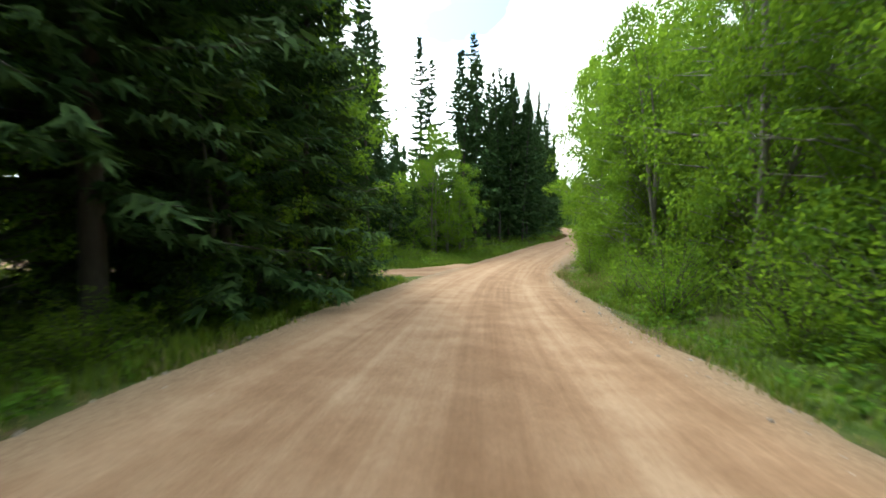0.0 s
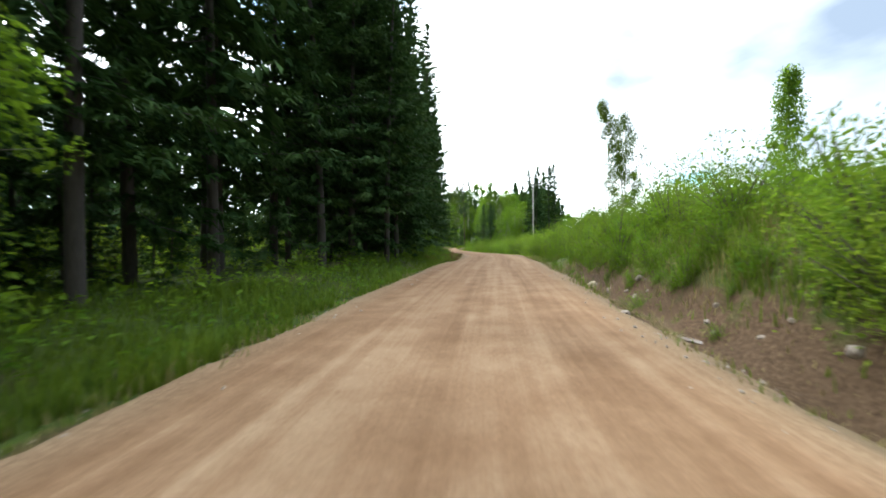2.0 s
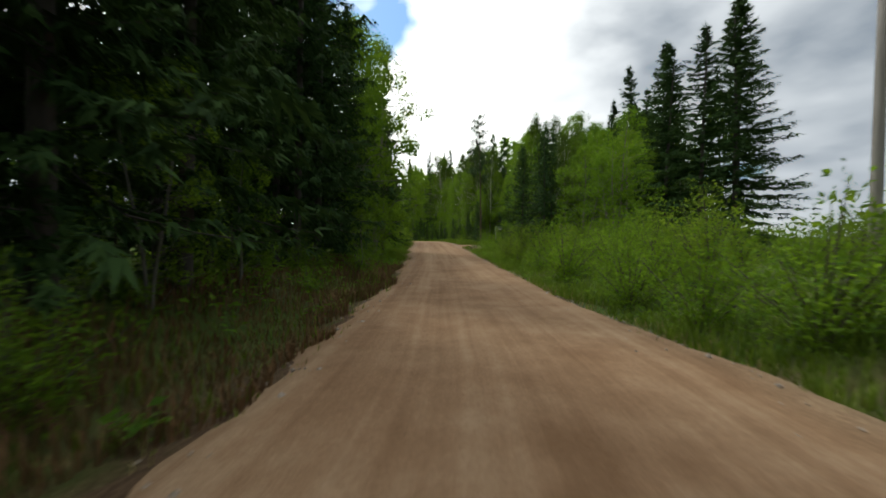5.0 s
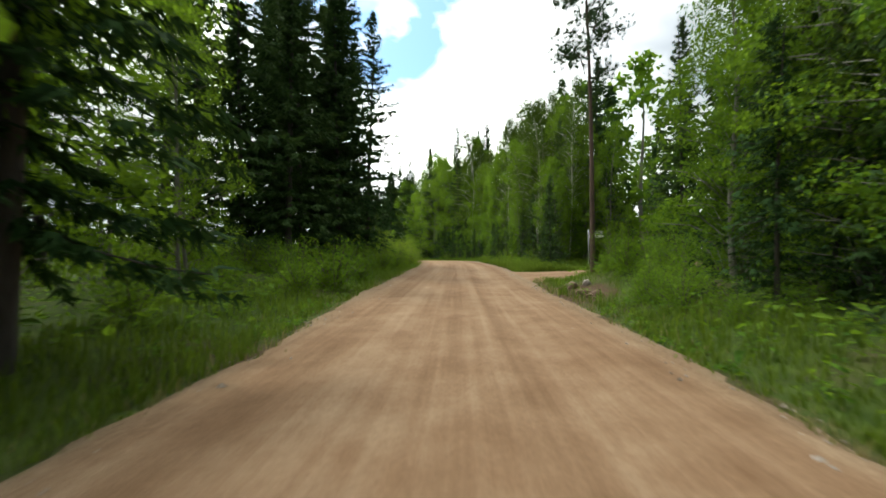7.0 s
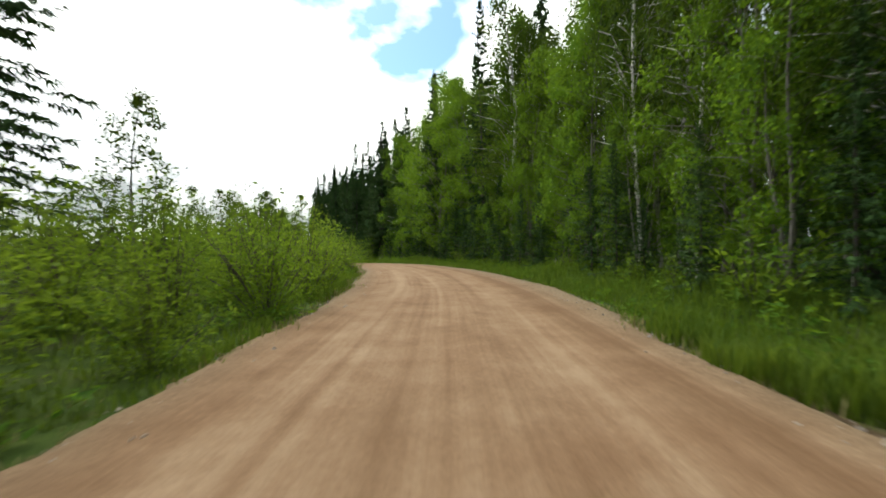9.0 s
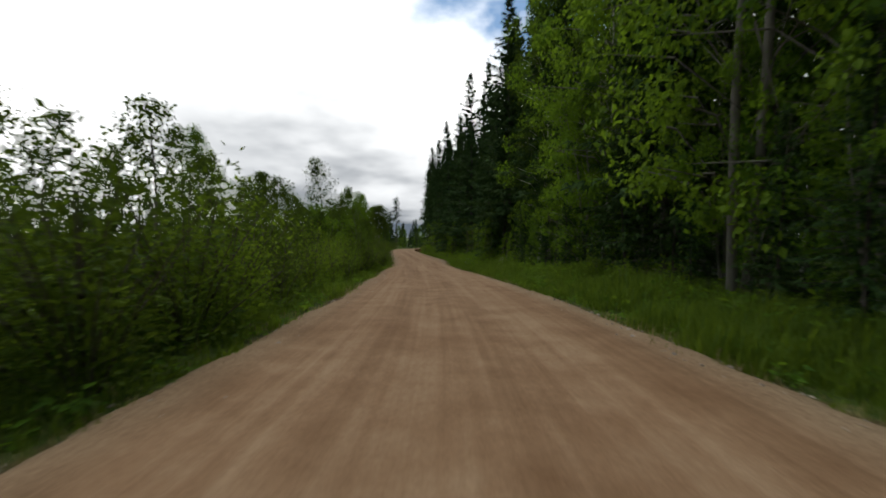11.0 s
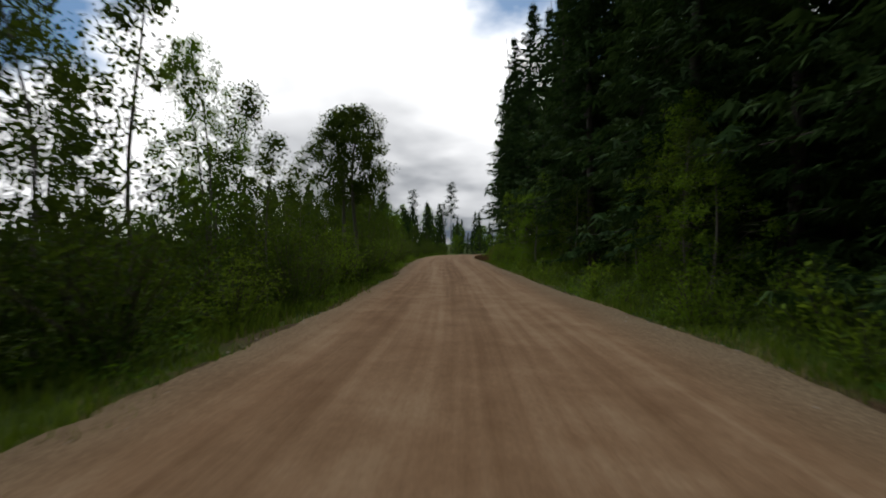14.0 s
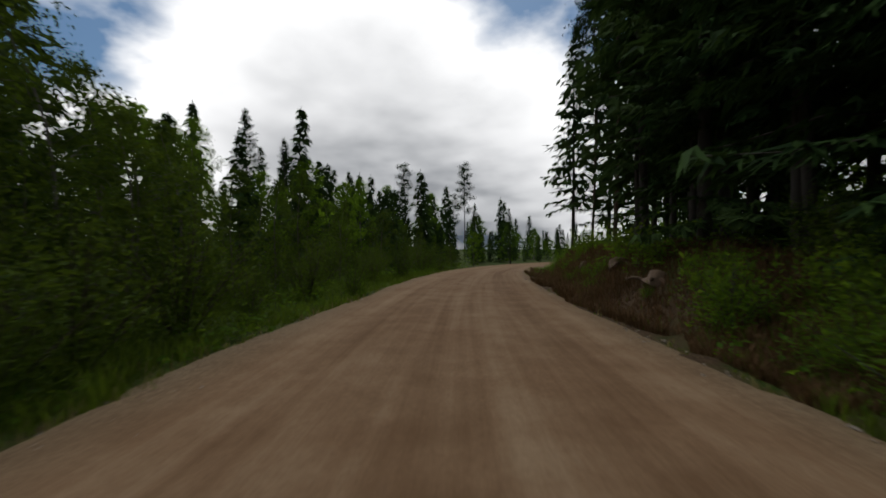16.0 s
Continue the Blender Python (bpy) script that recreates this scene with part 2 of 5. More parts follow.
def ground_material():
    m, nodes, links, b = node_material("forest_ground")
    tc, at = nodes.new("ShaderNodeTexCoord"), nodes.new("ShaderNodeAttribute")
    at.attribute_name = "soil"
    v = tc.outputs["Object"]
    n1, n2, n3 = noise_node(nodes, links, v, 0.35, 5), noise_node(nodes, links, v, 3.0, 6), noise_node(nodes, links, v, 16, 6, 0.7)
    moss = ramp(nodes, links, n2, [(0.3, (0.024, 0.044, 0.007)), (0.5, (0.042, 0.066, 0.012)), (0.75, (0.064, 0.088, 0.016))])
    litter = ramp(nodes, links, n3, [(0.3, (0.035, 0.026, 0.016)), (0.7, (0.12, 0.09, 0.05))])
    green = mixed(nodes, links, ramp(nodes, links, n1, [(0.52, (0, 0, 0)), (0.75, (1, 1, 1))]), moss, litter)
    soil = ramp(nodes, links, n3, [(0.28, (0.022, 0.013, 0.008)), (0.55, (0.076, 0.050, 0.029)), (0.8, (0.135, 0.098, 0.062))])
    add = nodes.new("ShaderNodeMath")
    add.operation = "MULTIPLY_ADD"
    links.new(n2, add.inputs[0])
    add.inputs[1].default_value = 0.9
    links.new(at.outputs["Fac"], add.inputs[2])
    f = nodes.new("ShaderNodeMapRange")
    links.new(add.outputs[0], f.inputs["Value"])
    f.inputs["From Min"].default_value, f.inputs["From Max"].default_value = 0.75, 1.1
    links.new(mixed(nodes, links, f.outputs[0], green, soil), b.inputs["Base Color"])
    b.inputs["Roughness"].default_value = 0.95
    b.inputs["Specular IOR Level"].default_value = 0.08
    bumped(nodes, links, b, n3, 0.8, 0.05)
    return m


def stone_material():
    m, nodes, links, b = node_material("grey_stone")
    tc, info = nodes.new("ShaderNodeTexCoord"), nodes.new("ShaderNodeObjectInfo")
    v = tc.outputs["Object"]
    n1, n2 = noise_node(nodes, links, v, 3, 6), noise_node(nodes, links, v, 30, 5)
    c = ramp(nodes, links, n1, [(0.3, (0.14, 0.118, 0.095)), (0.7, (0.33, 0.285, 0.235))])
    c = mixed(nodes, links, 0.4, c, ramp(nodes, links, n2, [(0.35, (0.4, 0.4, 0.4)), (0.65, (1.2, 1.2, 1.2))]), "MULTIPLY")
    links.new(c, b.inputs["Base Color"])
    b.inputs["Roughness"].default_value = 0.85
    bumped(nodes, links, b, n2, 0.5, 0.01)
    return m


def plain_material(name, colour, rough=0.6, metal=0.0):
    m, nodes, links, b = node_material(name)
    tc = nodes.new("ShaderNodeTexCoord")
    n = noise_node(nodes, links, tc.outputs["Object"], 9, 6)
    links.new(mixed(nodes, links, n, tuple(c * 0.75 for c in colour), tuple(min(c * 1.1, 0.9) for c in colour)), b.inputs["Base Color"])
    b.inputs["Roughness"].default_value, b.inputs["Metallic"].default_value = rough, metal
    return m


GRAVEL, GROUND, STONE = gravel_material(), ground_material(), stone_material()
SIGN_WHITE, SIGN_INK = plain_material("sign_paint", (0.52, 0.52, 0.47)), plain_material("sign_ink", (0.05, 0.05, 0.06))
STEEL, PORCELAIN = plain_material("galvanised_steel", (0.42, 0.43, 0.44), 0.45, 0.8), plain_material("insulator_glaze", (0.16, 0.10, 0.08), 0.25)
SIGN_GREY, PALE_BARK = plain_material("weathered_board", (0.24, 0.25, 0.23), 0.8), plain_material("pale_bark", (0.66, 0.60, 0.44), 0.8)
PUDDLE = plain_material("muddy_water", (0.10, 0.07, 0.045), 0.06)


# ---- the line of the road: seen places on its driving line, s metres along, u metres to its right ----
EYE_UP = 1.3
LINE = [(-6.0, -62, 3.2), (-2.4, -30, 1.9), (-1.1, -14, 0.95)] + [(r[1], r[2], r[3]) for r in PATH[::2]] + [
    (16.6, 258, -3.65), (13.6, 272, -3.85), (12.6, 288, -4.15), (14, 305, -4.45), (18, 325, -4.65), (22, 360, -4.65), (25, 430, -4.65)]


def smooth_line(points, step):
    p = np.array(points, float)
    p = np.vstack([2 * p[0] - p[1], p, 2 * p[-1] - p[-2]])
    out = []
    for i in range(1, len(p) - 2):
        a, b, c, d = p[i - 1:i + 3]
        for t in np.arange(0, 1, 0.02):
            out.append(0.5 * (2 * b + (c - a) * t + (2 * a - 5 * b + 4 * c - d) * t * t + (3 * b - a - 3 * c + d) * t ** 3))
    out = np.array(out + [p[-2]])
    s = np.concatenate([[0], np.cumsum(np.linalg.norm(np.diff(out[:, :2], axis=0), axis=1))])
    at = np.arange(0, s[-1], step)
    return at, np.stack([np.interp(at, s, out[:, k]) for k in range(3)], 1)


S, Q = smooth_line(LINE, 0.5)
S = S - S[np.argmin(np.hypot(Q[:, 0], Q[:, 1]))]
Q[:, 2] -= EYE_UP
Q[:, 2] = np.convolve(np.pad(Q[:, 2], 8, "edge"), np.ones(17) / 17, "valid")
FWD = np.gradient(Q[:, :2], axis=0)
FWD /= np.linalg.norm(FWD, axis=1)[:, None]


def spot(s, u):
    """World x, y of a place by the road."""
    s, u = np.asarray(s, float), np.asarray(u, float)
    x, y = np.interp(s, S, Q[:, 0]), np.interp(s, S, Q[:, 1])
    fx, fy = np.interp(s, S, FWD[:, 0]), np.interp(s, S, FWD[:, 1])
    return x + fy * u, y - fx * u


def along(x, y):
    """s, u of a world place."""
    x, y = np.atleast_1d(np.asarray(x, float)), np.atleast_1d(np.asarray(y, float))
    s, u = np.empty(len(x)), np.empty(len(x))
    P = Q[::2, :2]
    for i in range(0, len(x), 4000):
        dx, dy = x[i:i + 4000, None] - P[None, :, 0], y[i:i + 4000, None] - P[None, :, 1]
        k = np.argmin(dx * dx + dy * dy, axis=1)
        r = np.arange(len(k))
        f = FWD[::2][k]
        s[i:i + 4000] = S[::2][k] + dx[r, k] * f[:, 0] + dy[r, k] * f[:, 1]
        u[i:i + 4000] = dx[r, k] * f[:, 1] - dy[r, k] * f[:, 0]
    return s, u


def curve_of(*pairs):
    a = np.array(pairs, float)
    return lambda s: np.interp(s, a[:, 0], a[:, 1])


LEFT_EDGE = curve_of((0, 3.2), (9, 3.35), (28, 3.1), (54, 2.6), (59, 2.05), (70, 2.05), (76, 1.9), (84, 1.65), (92, 1.7), (110, 2.4), (124, 2.9), (137, 2.9), (140, 2.6), (146, 2.5), (165, 2.6), (203, 2.85), (207, 2.65), (213, 2.5), (228, 2.9), (241, 2.75), (260, 3.2), (266, 3.0))
RIGHT_EDGE = curve_of((0, 2.5), (5, 2.7), (12, 2.9), (22, 2.7), (28, 2.4), (52, 2.8), (55, 2.9), (61, 2.7), (69, 3.35), (76, 3.2), (80, 2.9), (84, 3.05), (88, 2.5), (93, 2.35), (110, 2.5), (124, 2.8), (137, 3.0), (143, 2.9), (148, 3.0), (154, 3.65), (161, 3.6), (166, 3.5), (175, 3.2), (202, 2.25), (212, 2.35), (218, 3.0), (228, 3.9), (235, 3.5), (245, 3.2), (258, 2.85), (265, 2.45), (272, 2.4))
RIGHT_BANK = curve_of((-20, 0.3), (18, 0.4), (27, 1.3), (40, 1.7), (56, 1.7), (68, 0.9), (85, 0.4), (110, 0.2), (122, 0.0), (138, 0.0), (150, 0.15), (200, 0.3), (258, 0.4), (264, 1.3), (282, 1.4), (295, 0.5))
LEFT_BANK = curve_of((-20, 0.1), (30, 0.0), (60, 0.3), (90, 0.4), (115, 0.2), (140, 0.3), (160, -0.2), (230, -0.4), (300, 0.0))
FORK_LEFT = [(26, -1.5), (21, -4.0), (17.5, -7.0), (15.5, -11), (15, -18), (16, -28)]
FORK_RIGHT = [(130.8, 1.5), (131.7, 5), (134.3, 9.5), (138.5, 14.5), (144, 20.5), (153, 29)]
MOUND = (125.4, 6.8, 3.2, 2.5, 0.85)


def wavy(x, y):
    return (np.sin(x * 0.31 + 1.7 * np.sin(y * 0.13)) * np.cos(y * 0.27 + 0.6) * 0.5 + 0.28 * np.sin(x * 0.9 + y * 0.7) + 0.18 * np.sin(y * 1.7 - x * 1.3 + 2))


def fork_gap(x, y):
    """Metres from the nearest side road's middle."""
    best = np.full(np.shape(x), 1e9)
    for line in (FORK_LEFT, FORK_RIGHT):
        px, py = spot([a for a, _ in line], [b for _, b in line])
        for i in range(len(line) - 1):
            ax, ay, bx, by = px[i], py[i], px[i + 1], py[i + 1]
            l2 = (bx - ax) ** 2 + (by - ay) ** 2
            t = np.clip(((x - ax) * (bx - ax) + (y - ay) * (by - ay)) / l2, 0, 1)
            best = np.minimum(best, np.hypot(x - ax - t * (bx - ax), y - ay - t * (by - ay)))
    return best


def land(x, y, s=None, u=None):
    """Height of the ground beside the road."""
    if s is None:
        s, u = along(x, y)
    z = np.interp(s, S, Q[:, 2])
    left = u < 0
    w = np.where(left, LEFT_EDGE(s), RIGHT_EDGE(s))
    bank = np.where(left, LEFT_BANK(s), RIGHT_BANK(s))
    d = np.abs(u) - w
    cut = np.clip(1.5 - np.abs(s - 41) / 13, 0, 1) * (u > 0)
    rise = np.clip((d - 0.9) / (2.6 - 0.7 * cut), 0, 1)
    rise = rise * rise * (3 - 2 * rise)
    out = -0.14 * np.clip((d + 0.2) / 0.5, 0, 1) - 0.14 * np.clip(d / 0.8, 0, 1) + (bank + 0.22) * rise
    out = out + wavy(x, y) * 0.4 * np.clip((d - 0.4) / 6, 0, 1)
    out = out - 0.16 * cut * np.exp(-((d - 0.85) / 0.4) ** 2)
    out = np.where(d < 0, -0.14, out)
    ms, mu, ma, mb, mh = MOUND
    out = out + mh * np.exp(-((s - ms) / ma) ** 2 - ((u - mu) / mb) ** 2)
    flat = np.clip((fork_gap(x, y) - 2.2) / 2.0, 0, 1)
    return z + np.where(flat < 1, out * flat - 0.14 * (1 - flat), out)


def height_at(x, y):
    return float(land(np.array([x]), np.array([y]))[0])


# ---- mesh helpers ----
def mesh_of(name, verts, quads=None, tris=None, material=None, smooth=False):
    me = bpy.data.meshes.new(name)
    verts = np.asarray(verts, np.float32)
    quads = np.zeros((0, 4), np.int32) if quads is None else np.asarray(quads, np.int32)
    tris = np.zeros((0, 3), np.int32) if tris is None else np.asarray(tris, np.int32)
    nq, ntr = len(quads), len(tris)
    me.vertices.add(len(verts))
    me.vertices.foreach_set("co", verts.ravel())
    me.loops.add(4 * nq + 3 * ntr)
    me.loops.foreach_set("vertex_index", np.concatenate([quads.ravel(), tris.ravel()]).astype(np.int32))
    me.polygons.add(nq + ntr)
    me.polygons.foreach_set("loop_start", np.concatenate([np.arange(nq) * 4, 4 * nq + np.arange(ntr) * 3]).astype(np.int32))
    me.polygons.foreach_set("use_smooth", np.full(nq + ntr, smooth))
    if material:
        me.materials.append(material)
    me.update(calc_edges=True)
    me.validate()
    return me


def with_attribute(me, name, values):
    me.attributes.new(name, "FLOAT", "POINT").data.foreach_set("value", np.asarray(values, np.float32))


def part(name, me, parent, label=""):
    ob = new(name, me)
    ob.parent = parent
    return tagged(ob, label)


def grid_quads(nu, nv):
    i = np.arange(nu - 1)[:, None] * nv + np.arange(nv - 1)[None, :]
    return np.stack([i, i + nv, i + nv + 1, i + 1], -1).reshape(-1, 4)


class Tubes:
    """Tapered limbs gathered into one mesh."""

    def __init__(self, sides=6):
        self.sides, self.v, self.q, self.n = sides, [], [], 0

    def limb(self, points, radii):
        """A four-sided limb whose root is a corner of what is there already, so that both are one piece."""
        have = np.vstack(self.v)
        root = int(np.argmin(np.sum((have - np.asarray(points[0])) ** 2, axis=1)))
        first = self.n
        if len(points) < 3:
            points, radii = [points[0], (np.asarray(points[0]) + np.asarray(points[-1])) / 2, points[-1]], [radii[0], (radii[0] + radii[-1]) / 2, radii[-1]]
        self.add(points[1:], radii[1:], 4)
        a, b, c, d = range(first, first + 4)
        self.q.append(np.array([[root, a, b, c], [root, c, d, a]]))
        return self

    def add(self, points, radii, sides=None):
        k = sides or self.sides
        p, r = np.asarray(points, float), np.asarray(radii, float)
        d = np.gradient(p, axis=0)
        d /= np.linalg.norm(d, axis=1)[:, None] + 1e-9
        ref = np.where(np.abs(d[:, 2:3]) > 0.9, np.array([[1.0, 0, 0]]), np.array([[0, 0, 1.0]]))
        a = np.cross(d, ref)
        a /= np.linalg.norm(a, axis=1)[:, None] + 1e-9
        b = np.cross(d, a)
        th = np.arange(k) * 2 * math.pi / k
        ring = p[:, None] + r[:, None, None] * (a[:, None] * np.cos(th)[None, :, None] + b[:, None] * np.sin(th)[None, :, None])
        n = len(p)
        i = self.n + np.arange(n - 1)[:, None] * k + np.arange(k)[None, :]
        j = self.n + np.arange(n - 1)[:, None] * k + (np.arange(k)[None, :] + 1) % k
        self.v.append(ring.reshape(-1, 3))
        self.q.append(np.stack([i, j, j + k, i + k], -1).reshape(-1, 4))
        self.n += n * k
        return self

    def mesh(self, name, material):
        return mesh_of(name, np.vstack(self.v), np.vstack(self.q), None, material, True)


def unit(a):
    return a / (np.linalg.norm(a, axis=-1, keepdims=True) + 1e-9)


def leaf_arrays(c, d, n, length, width):
    """Four-cornered leaves: middle, way of the midrib, facing, sizes."""
    d, side = unit(d), unit(np.cross(d, n))
    up = np.cross(side, d)
    l, w = np.asarray(length)[:, None] * 0.5, np.asarray(width)[:, None] * 0.5
    v = np.stack([c - d * l, c + side * w - d * l * 0.1 + up * w * 0.3, c + d * l, c - side * w - d * l * 0.1 + up * w * 0.3], 1).reshape(-1, 3)
    return v, np.arange(len(v)).reshape(-1, 4)


# ---- plants ----
def spray_arrays(c, d, n, length, width, rays=4, blade=0.27):
    """Needle sprays: thin pointed blades fanned out from one root."""
    d, side = unit(d), unit(np.cross(d, n))
    up = np.cross(side, d)
    V = []
    for k in range(rays):
        a = (k - (rays - 1) / 2) * 1.25 / rays
        e = d * math.cos(a) + side * math.sin(a) + up * (0.15 if k % 2 else -0.1)
        w = np.cross(e, up) * np.asarray(width)[:, None] * blade
        root = c - d * np.asarray(length)[:, None] * 0.5
        V.append(np.stack([root + e * np.asarray(length)[:, None] * 0.12 - w, root + e * np.asarray(length)[:, None] * 0.12 + w, root + e * np.asarray(length)[:, None] * (1.0 - 0.4 / rays * abs(k - (rays - 1) / 2))], 1))
    v = np.concatenate(V, 0).reshape(-1, 3)
    return v, np.arange(len(v)).reshape(-1, 3)


def spruce_parts(seed, h, reach, gap, limbs, twigs, bare, twig_size, bark=None, rays=0, tubes=2, blade=0.27):
    g = np.random.default_rng(seed)
    t = Tubes(7)
    z = np.linspace(0, h, 9)
    bend = g.normal(0, 0.06, 2)
    t.add(np.stack([bend[0] * (z / h) ** 2 * 4, bend[1] * (z / h) ** 2 * 4, z - 0.3], 1), 0.0085 * h * (1 - z / h) ** 0.85 + 0.012)
    C, D, N, LL, WW = [], [], [], [], []
    zz = bare * h
    while zz < h * 0.985:
        f = (zz - bare * h) / (h * (1 - bare))
        base = reach * (1 - f) ** 0.88 * min(1, 0.7 + 3.0 * f) + 0.12
        for k in range(limbs):
            az = g.uniform(0, 2 * math.pi)
            L = base * g.uniform(0.5, 1.25)
            slope = -0.42 + 0.85 * f + g.normal(0, 0.07)
            out = np.array([math.cos(az), math.sin(az), 0.0])
            side = np.array([-out[1], out[0], 0.0])
            m = max(3, int(twigs * (0.35 + 0.65 * L / reach)))
            r = L * (np.arange(m) + g.uniform(0.3, 0.9, m)) / m
            pos = out * r[:, None]
            pos[:, 2] = zz + slope * r + 0.16 * r * r / max(L, 0.3) + g.normal(0, 0.05, m)
            if L > 0.8 and k < tubes:
                rr = np.linspace(0, L, 4)
                pts = out * rr[:, None]
                pts[:, 2] = zz + slope * rr + 0.16 * rr * rr / L
                t.limb(pts, 0.006 + 0.012 * (1 - rr / L) * L / 2)
            sgn = g.choice([-1.0, 1.0], m)
            d = out * g.uniform(0.4, 1.0, (m, 1)) + side * (sgn * g.uniform(0.25, 1.0, m))[:, None]
            d[:, 2] -= g.uniform(0.1, 1.1, m)
            n = np.array([0, 0, 1.0]) + g.normal(0, 0.45, (m, 3))
            size = twig_size * g.uniform(0.65, 1.25, m) * (0.55 + 0.45 * min(1, L / reach * 1.6))
            C.append(pos + d * 0.25 * size[:, None]), D.append(d), N.append(n), LL.append(size), WW.append(size * g.uniform(0.28, 0.48, m))
        zz += gap * g.uniform(0.75, 1.25) * (1 - 0.45 * f)
    C.append(np.array([[0, 0, h * 0.985], [0, 0, h]])), D.append(np.array([[0, 0.1, 1.0], [0.1, 0, 1.0]])), N.append(np.array([[1.0, 0, 0], [0, 1.0, 0]]))
    LL.append(np.array([0.7, 0.7])), WW.append(np.array([0.14, 0.14]))
    data = np.vstack(C), np.vstack(D), np.vstack(N), np.concatenate(LL), np.concatenate(WW)
    if rays:
        v, f = spray_arrays(*data, rays, blade)
        crown = mesh_of("crown", v, None, f, NEEDLE)
    else:
        v, q = leaf_arrays(*data)
        crown = mesh_of("crown", v, q, None, NEEDLE)
    return t.mesh("trunk", bark or SPRUCE_BARK), crown


def broadleaf_parts(seed, h, reach, low, clumps, per, leaf, bark, leaves, stems=1, droop=0.0, clump=0.17, lean=0.0, narrow=1.0, trunk_r=0.011):
    """A leaf tree: stem or stems, limbs to each clump of leaves, uneven clumps with gaps between."""
    g = np.random.default_rng(seed)
    t = Tubes(6)
    tops = []
    for k in range(stems):
        az = g.uniform(0, 6.28)
        spread = 0 if stems == 1 else g.uniform(0.05, 0.22) * h
        off = np.array([math.cos(az), math.sin(az), 0]) * (0 if stems == 1 else 0.15)
        z = np.linspace(0, 1, 8)
        path = np.stack([math.cos(az) * spread * z ** 1.4 + lean * h * z ** 2.2 + 0.012 * h * np.sin(z * 7 + k), math.sin(az) * spread * z ** 1.4 + 0.012 * h * np.cos(z * 6 + 2 * k), z * h * 0.96 * g.uniform(0.85, 1) - 0.2], 1) + off
        t.add(path, trunk_r * h * (1 - z) ** 0.8 / stems ** 0.5 + 0.008)
        tops.append(path)
    C, D, N, LL, WW = [], [], [], [], []
    for k in range(clumps):
        f = low + (1.0 - low) * (k + g.uniform(0, 1)) / clumps
        path = tops[k % stems]
        j = min(len(path) - 1.001, f * (len(path) - 1))
        root = path[int(j)] * (1 - j % 1) + path[int(j) + 1] * (j % 1)
        az = k * 2.4 + g.normal(0, 0.5)
        shape = math.sin(math.pi * min(1, 0.12 + 0.88 * (f - low) / (1 - low)) ** 0.75) ** 0.7
        R = reach * shape * g.uniform(0.35, 1.05) * narrow
        c = root + np.array([math.cos(az) * R, math.sin(az) * R, g.uniform(0.1, 0.45) * R + 0.02 * h])
        c[2] = min(c[2], h)
        mid = (root + c) / 2 + np.array([0, 0, 0.08 * R])
        jl = max(0.0, j - 0.25 * R / h * (len(path) - 1))
        low_root = path[int(jl)] * (1 - jl % 1) + path[int(jl) + 1] * (jl % 1)
        t.limb([low_root, mid, c], [0.0028 * h * (1 - 0.6 * f), 0.0018 * h * (1 - 0.6 * f), 0.004])
        rad = clump * reach * 2.0 * g.uniform(0.6, 1.25)
        m = int(per * g.uniform(0.6, 1.3))
        dirs = unit(g.normal(0, 1, (m, 3)))
        rr = rad * g.uniform(0.25, 1.0, m) ** 0.6
        pos = c + dirs * rr[:, None] * np.array([1, 1, 0.75 + droop])
        pos[:, 2] -= droop * rad * g.uniform(0, 1.2, m)
        d = g.normal(0, 0.6, (m, 3)) + dirs * 0.6
        d[:, 2] -= 0.3 + droop
        C.append(pos), D.append(d), N.append(np.array([0, 0, 0.45]) + dirs * 0.9 + g.normal(0, 0.32, (m, 3)))
        s = leaf * g.uniform(0.6, 1.3, m)
        LL.append(s), WW.append(s * g.uniform(0.5, 0.8, m))
    v, q = leaf_arrays(np.vstack(C), np.vstack(D), np.vstack(N), np.concatenate(LL), np.concatenate(WW))
    return t.mesh("trunk", bark), mesh_of("crown", v, q, None, leaves)


def pine_parts(seed, h):
    g = np.random.default_rng(seed)
    t = Tubes(8)
    z = np.linspace(0, 1, 9)
    t.add(np.stack([0.25 * np.sin(z * 3 + seed), 0.2 * np.sin(z * 2.2), z * h - 0.3], 1), 0.0052 * h * (1 - z) ** 0.7 + 0.02)
    C, D, N = [], [], []
    for k in range(26):
        f = 0.5 + 0.5 * (k + g.uniform(0, 1)) / 26
        az, R = k * 2.4 + g.normal(0, 0.4), (0.14 * h) * (1.15 - f) ** 0.5 * g.uniform(0.5, 1.1)
        root = np.array([0.25 * math.sin(f * 3 + seed), 0.2 * math.sin(f * 2.2), f * h - 0.3])
        c = root + np.array([math.cos(az) * R, math.sin(az) * R, 0.25 * R])
        t.limb([root, (root + c) / 2 - np.array([0, 0, 0.05 * R]), c], [0.05, 0.03, 0.012])
        m = 110
        pos = root + (c - root) * g.uniform(0.45, 1.1, (m, 1)) + g.normal(0, 0.28, (m, 3)) * np.array([1, 1, 0.6])
        C.append(pos), D.append(g.normal(0, 1, (m, 3)) + np.array([0, 0, 0.4])), N.append(g.normal(0, 1, (m, 3)))
    c = np.vstack(C)
    s = g.uniform(0.16, 0.34, len(c))
    v, q = spray_arrays(c, np.vstack(D), np.vstack(N), s, s * 0.35, 5, 0.16)
    return t.mesh("trunk", PINE_BARK), mesh_of("crown", v, None, q, PINE_NEEDLE)


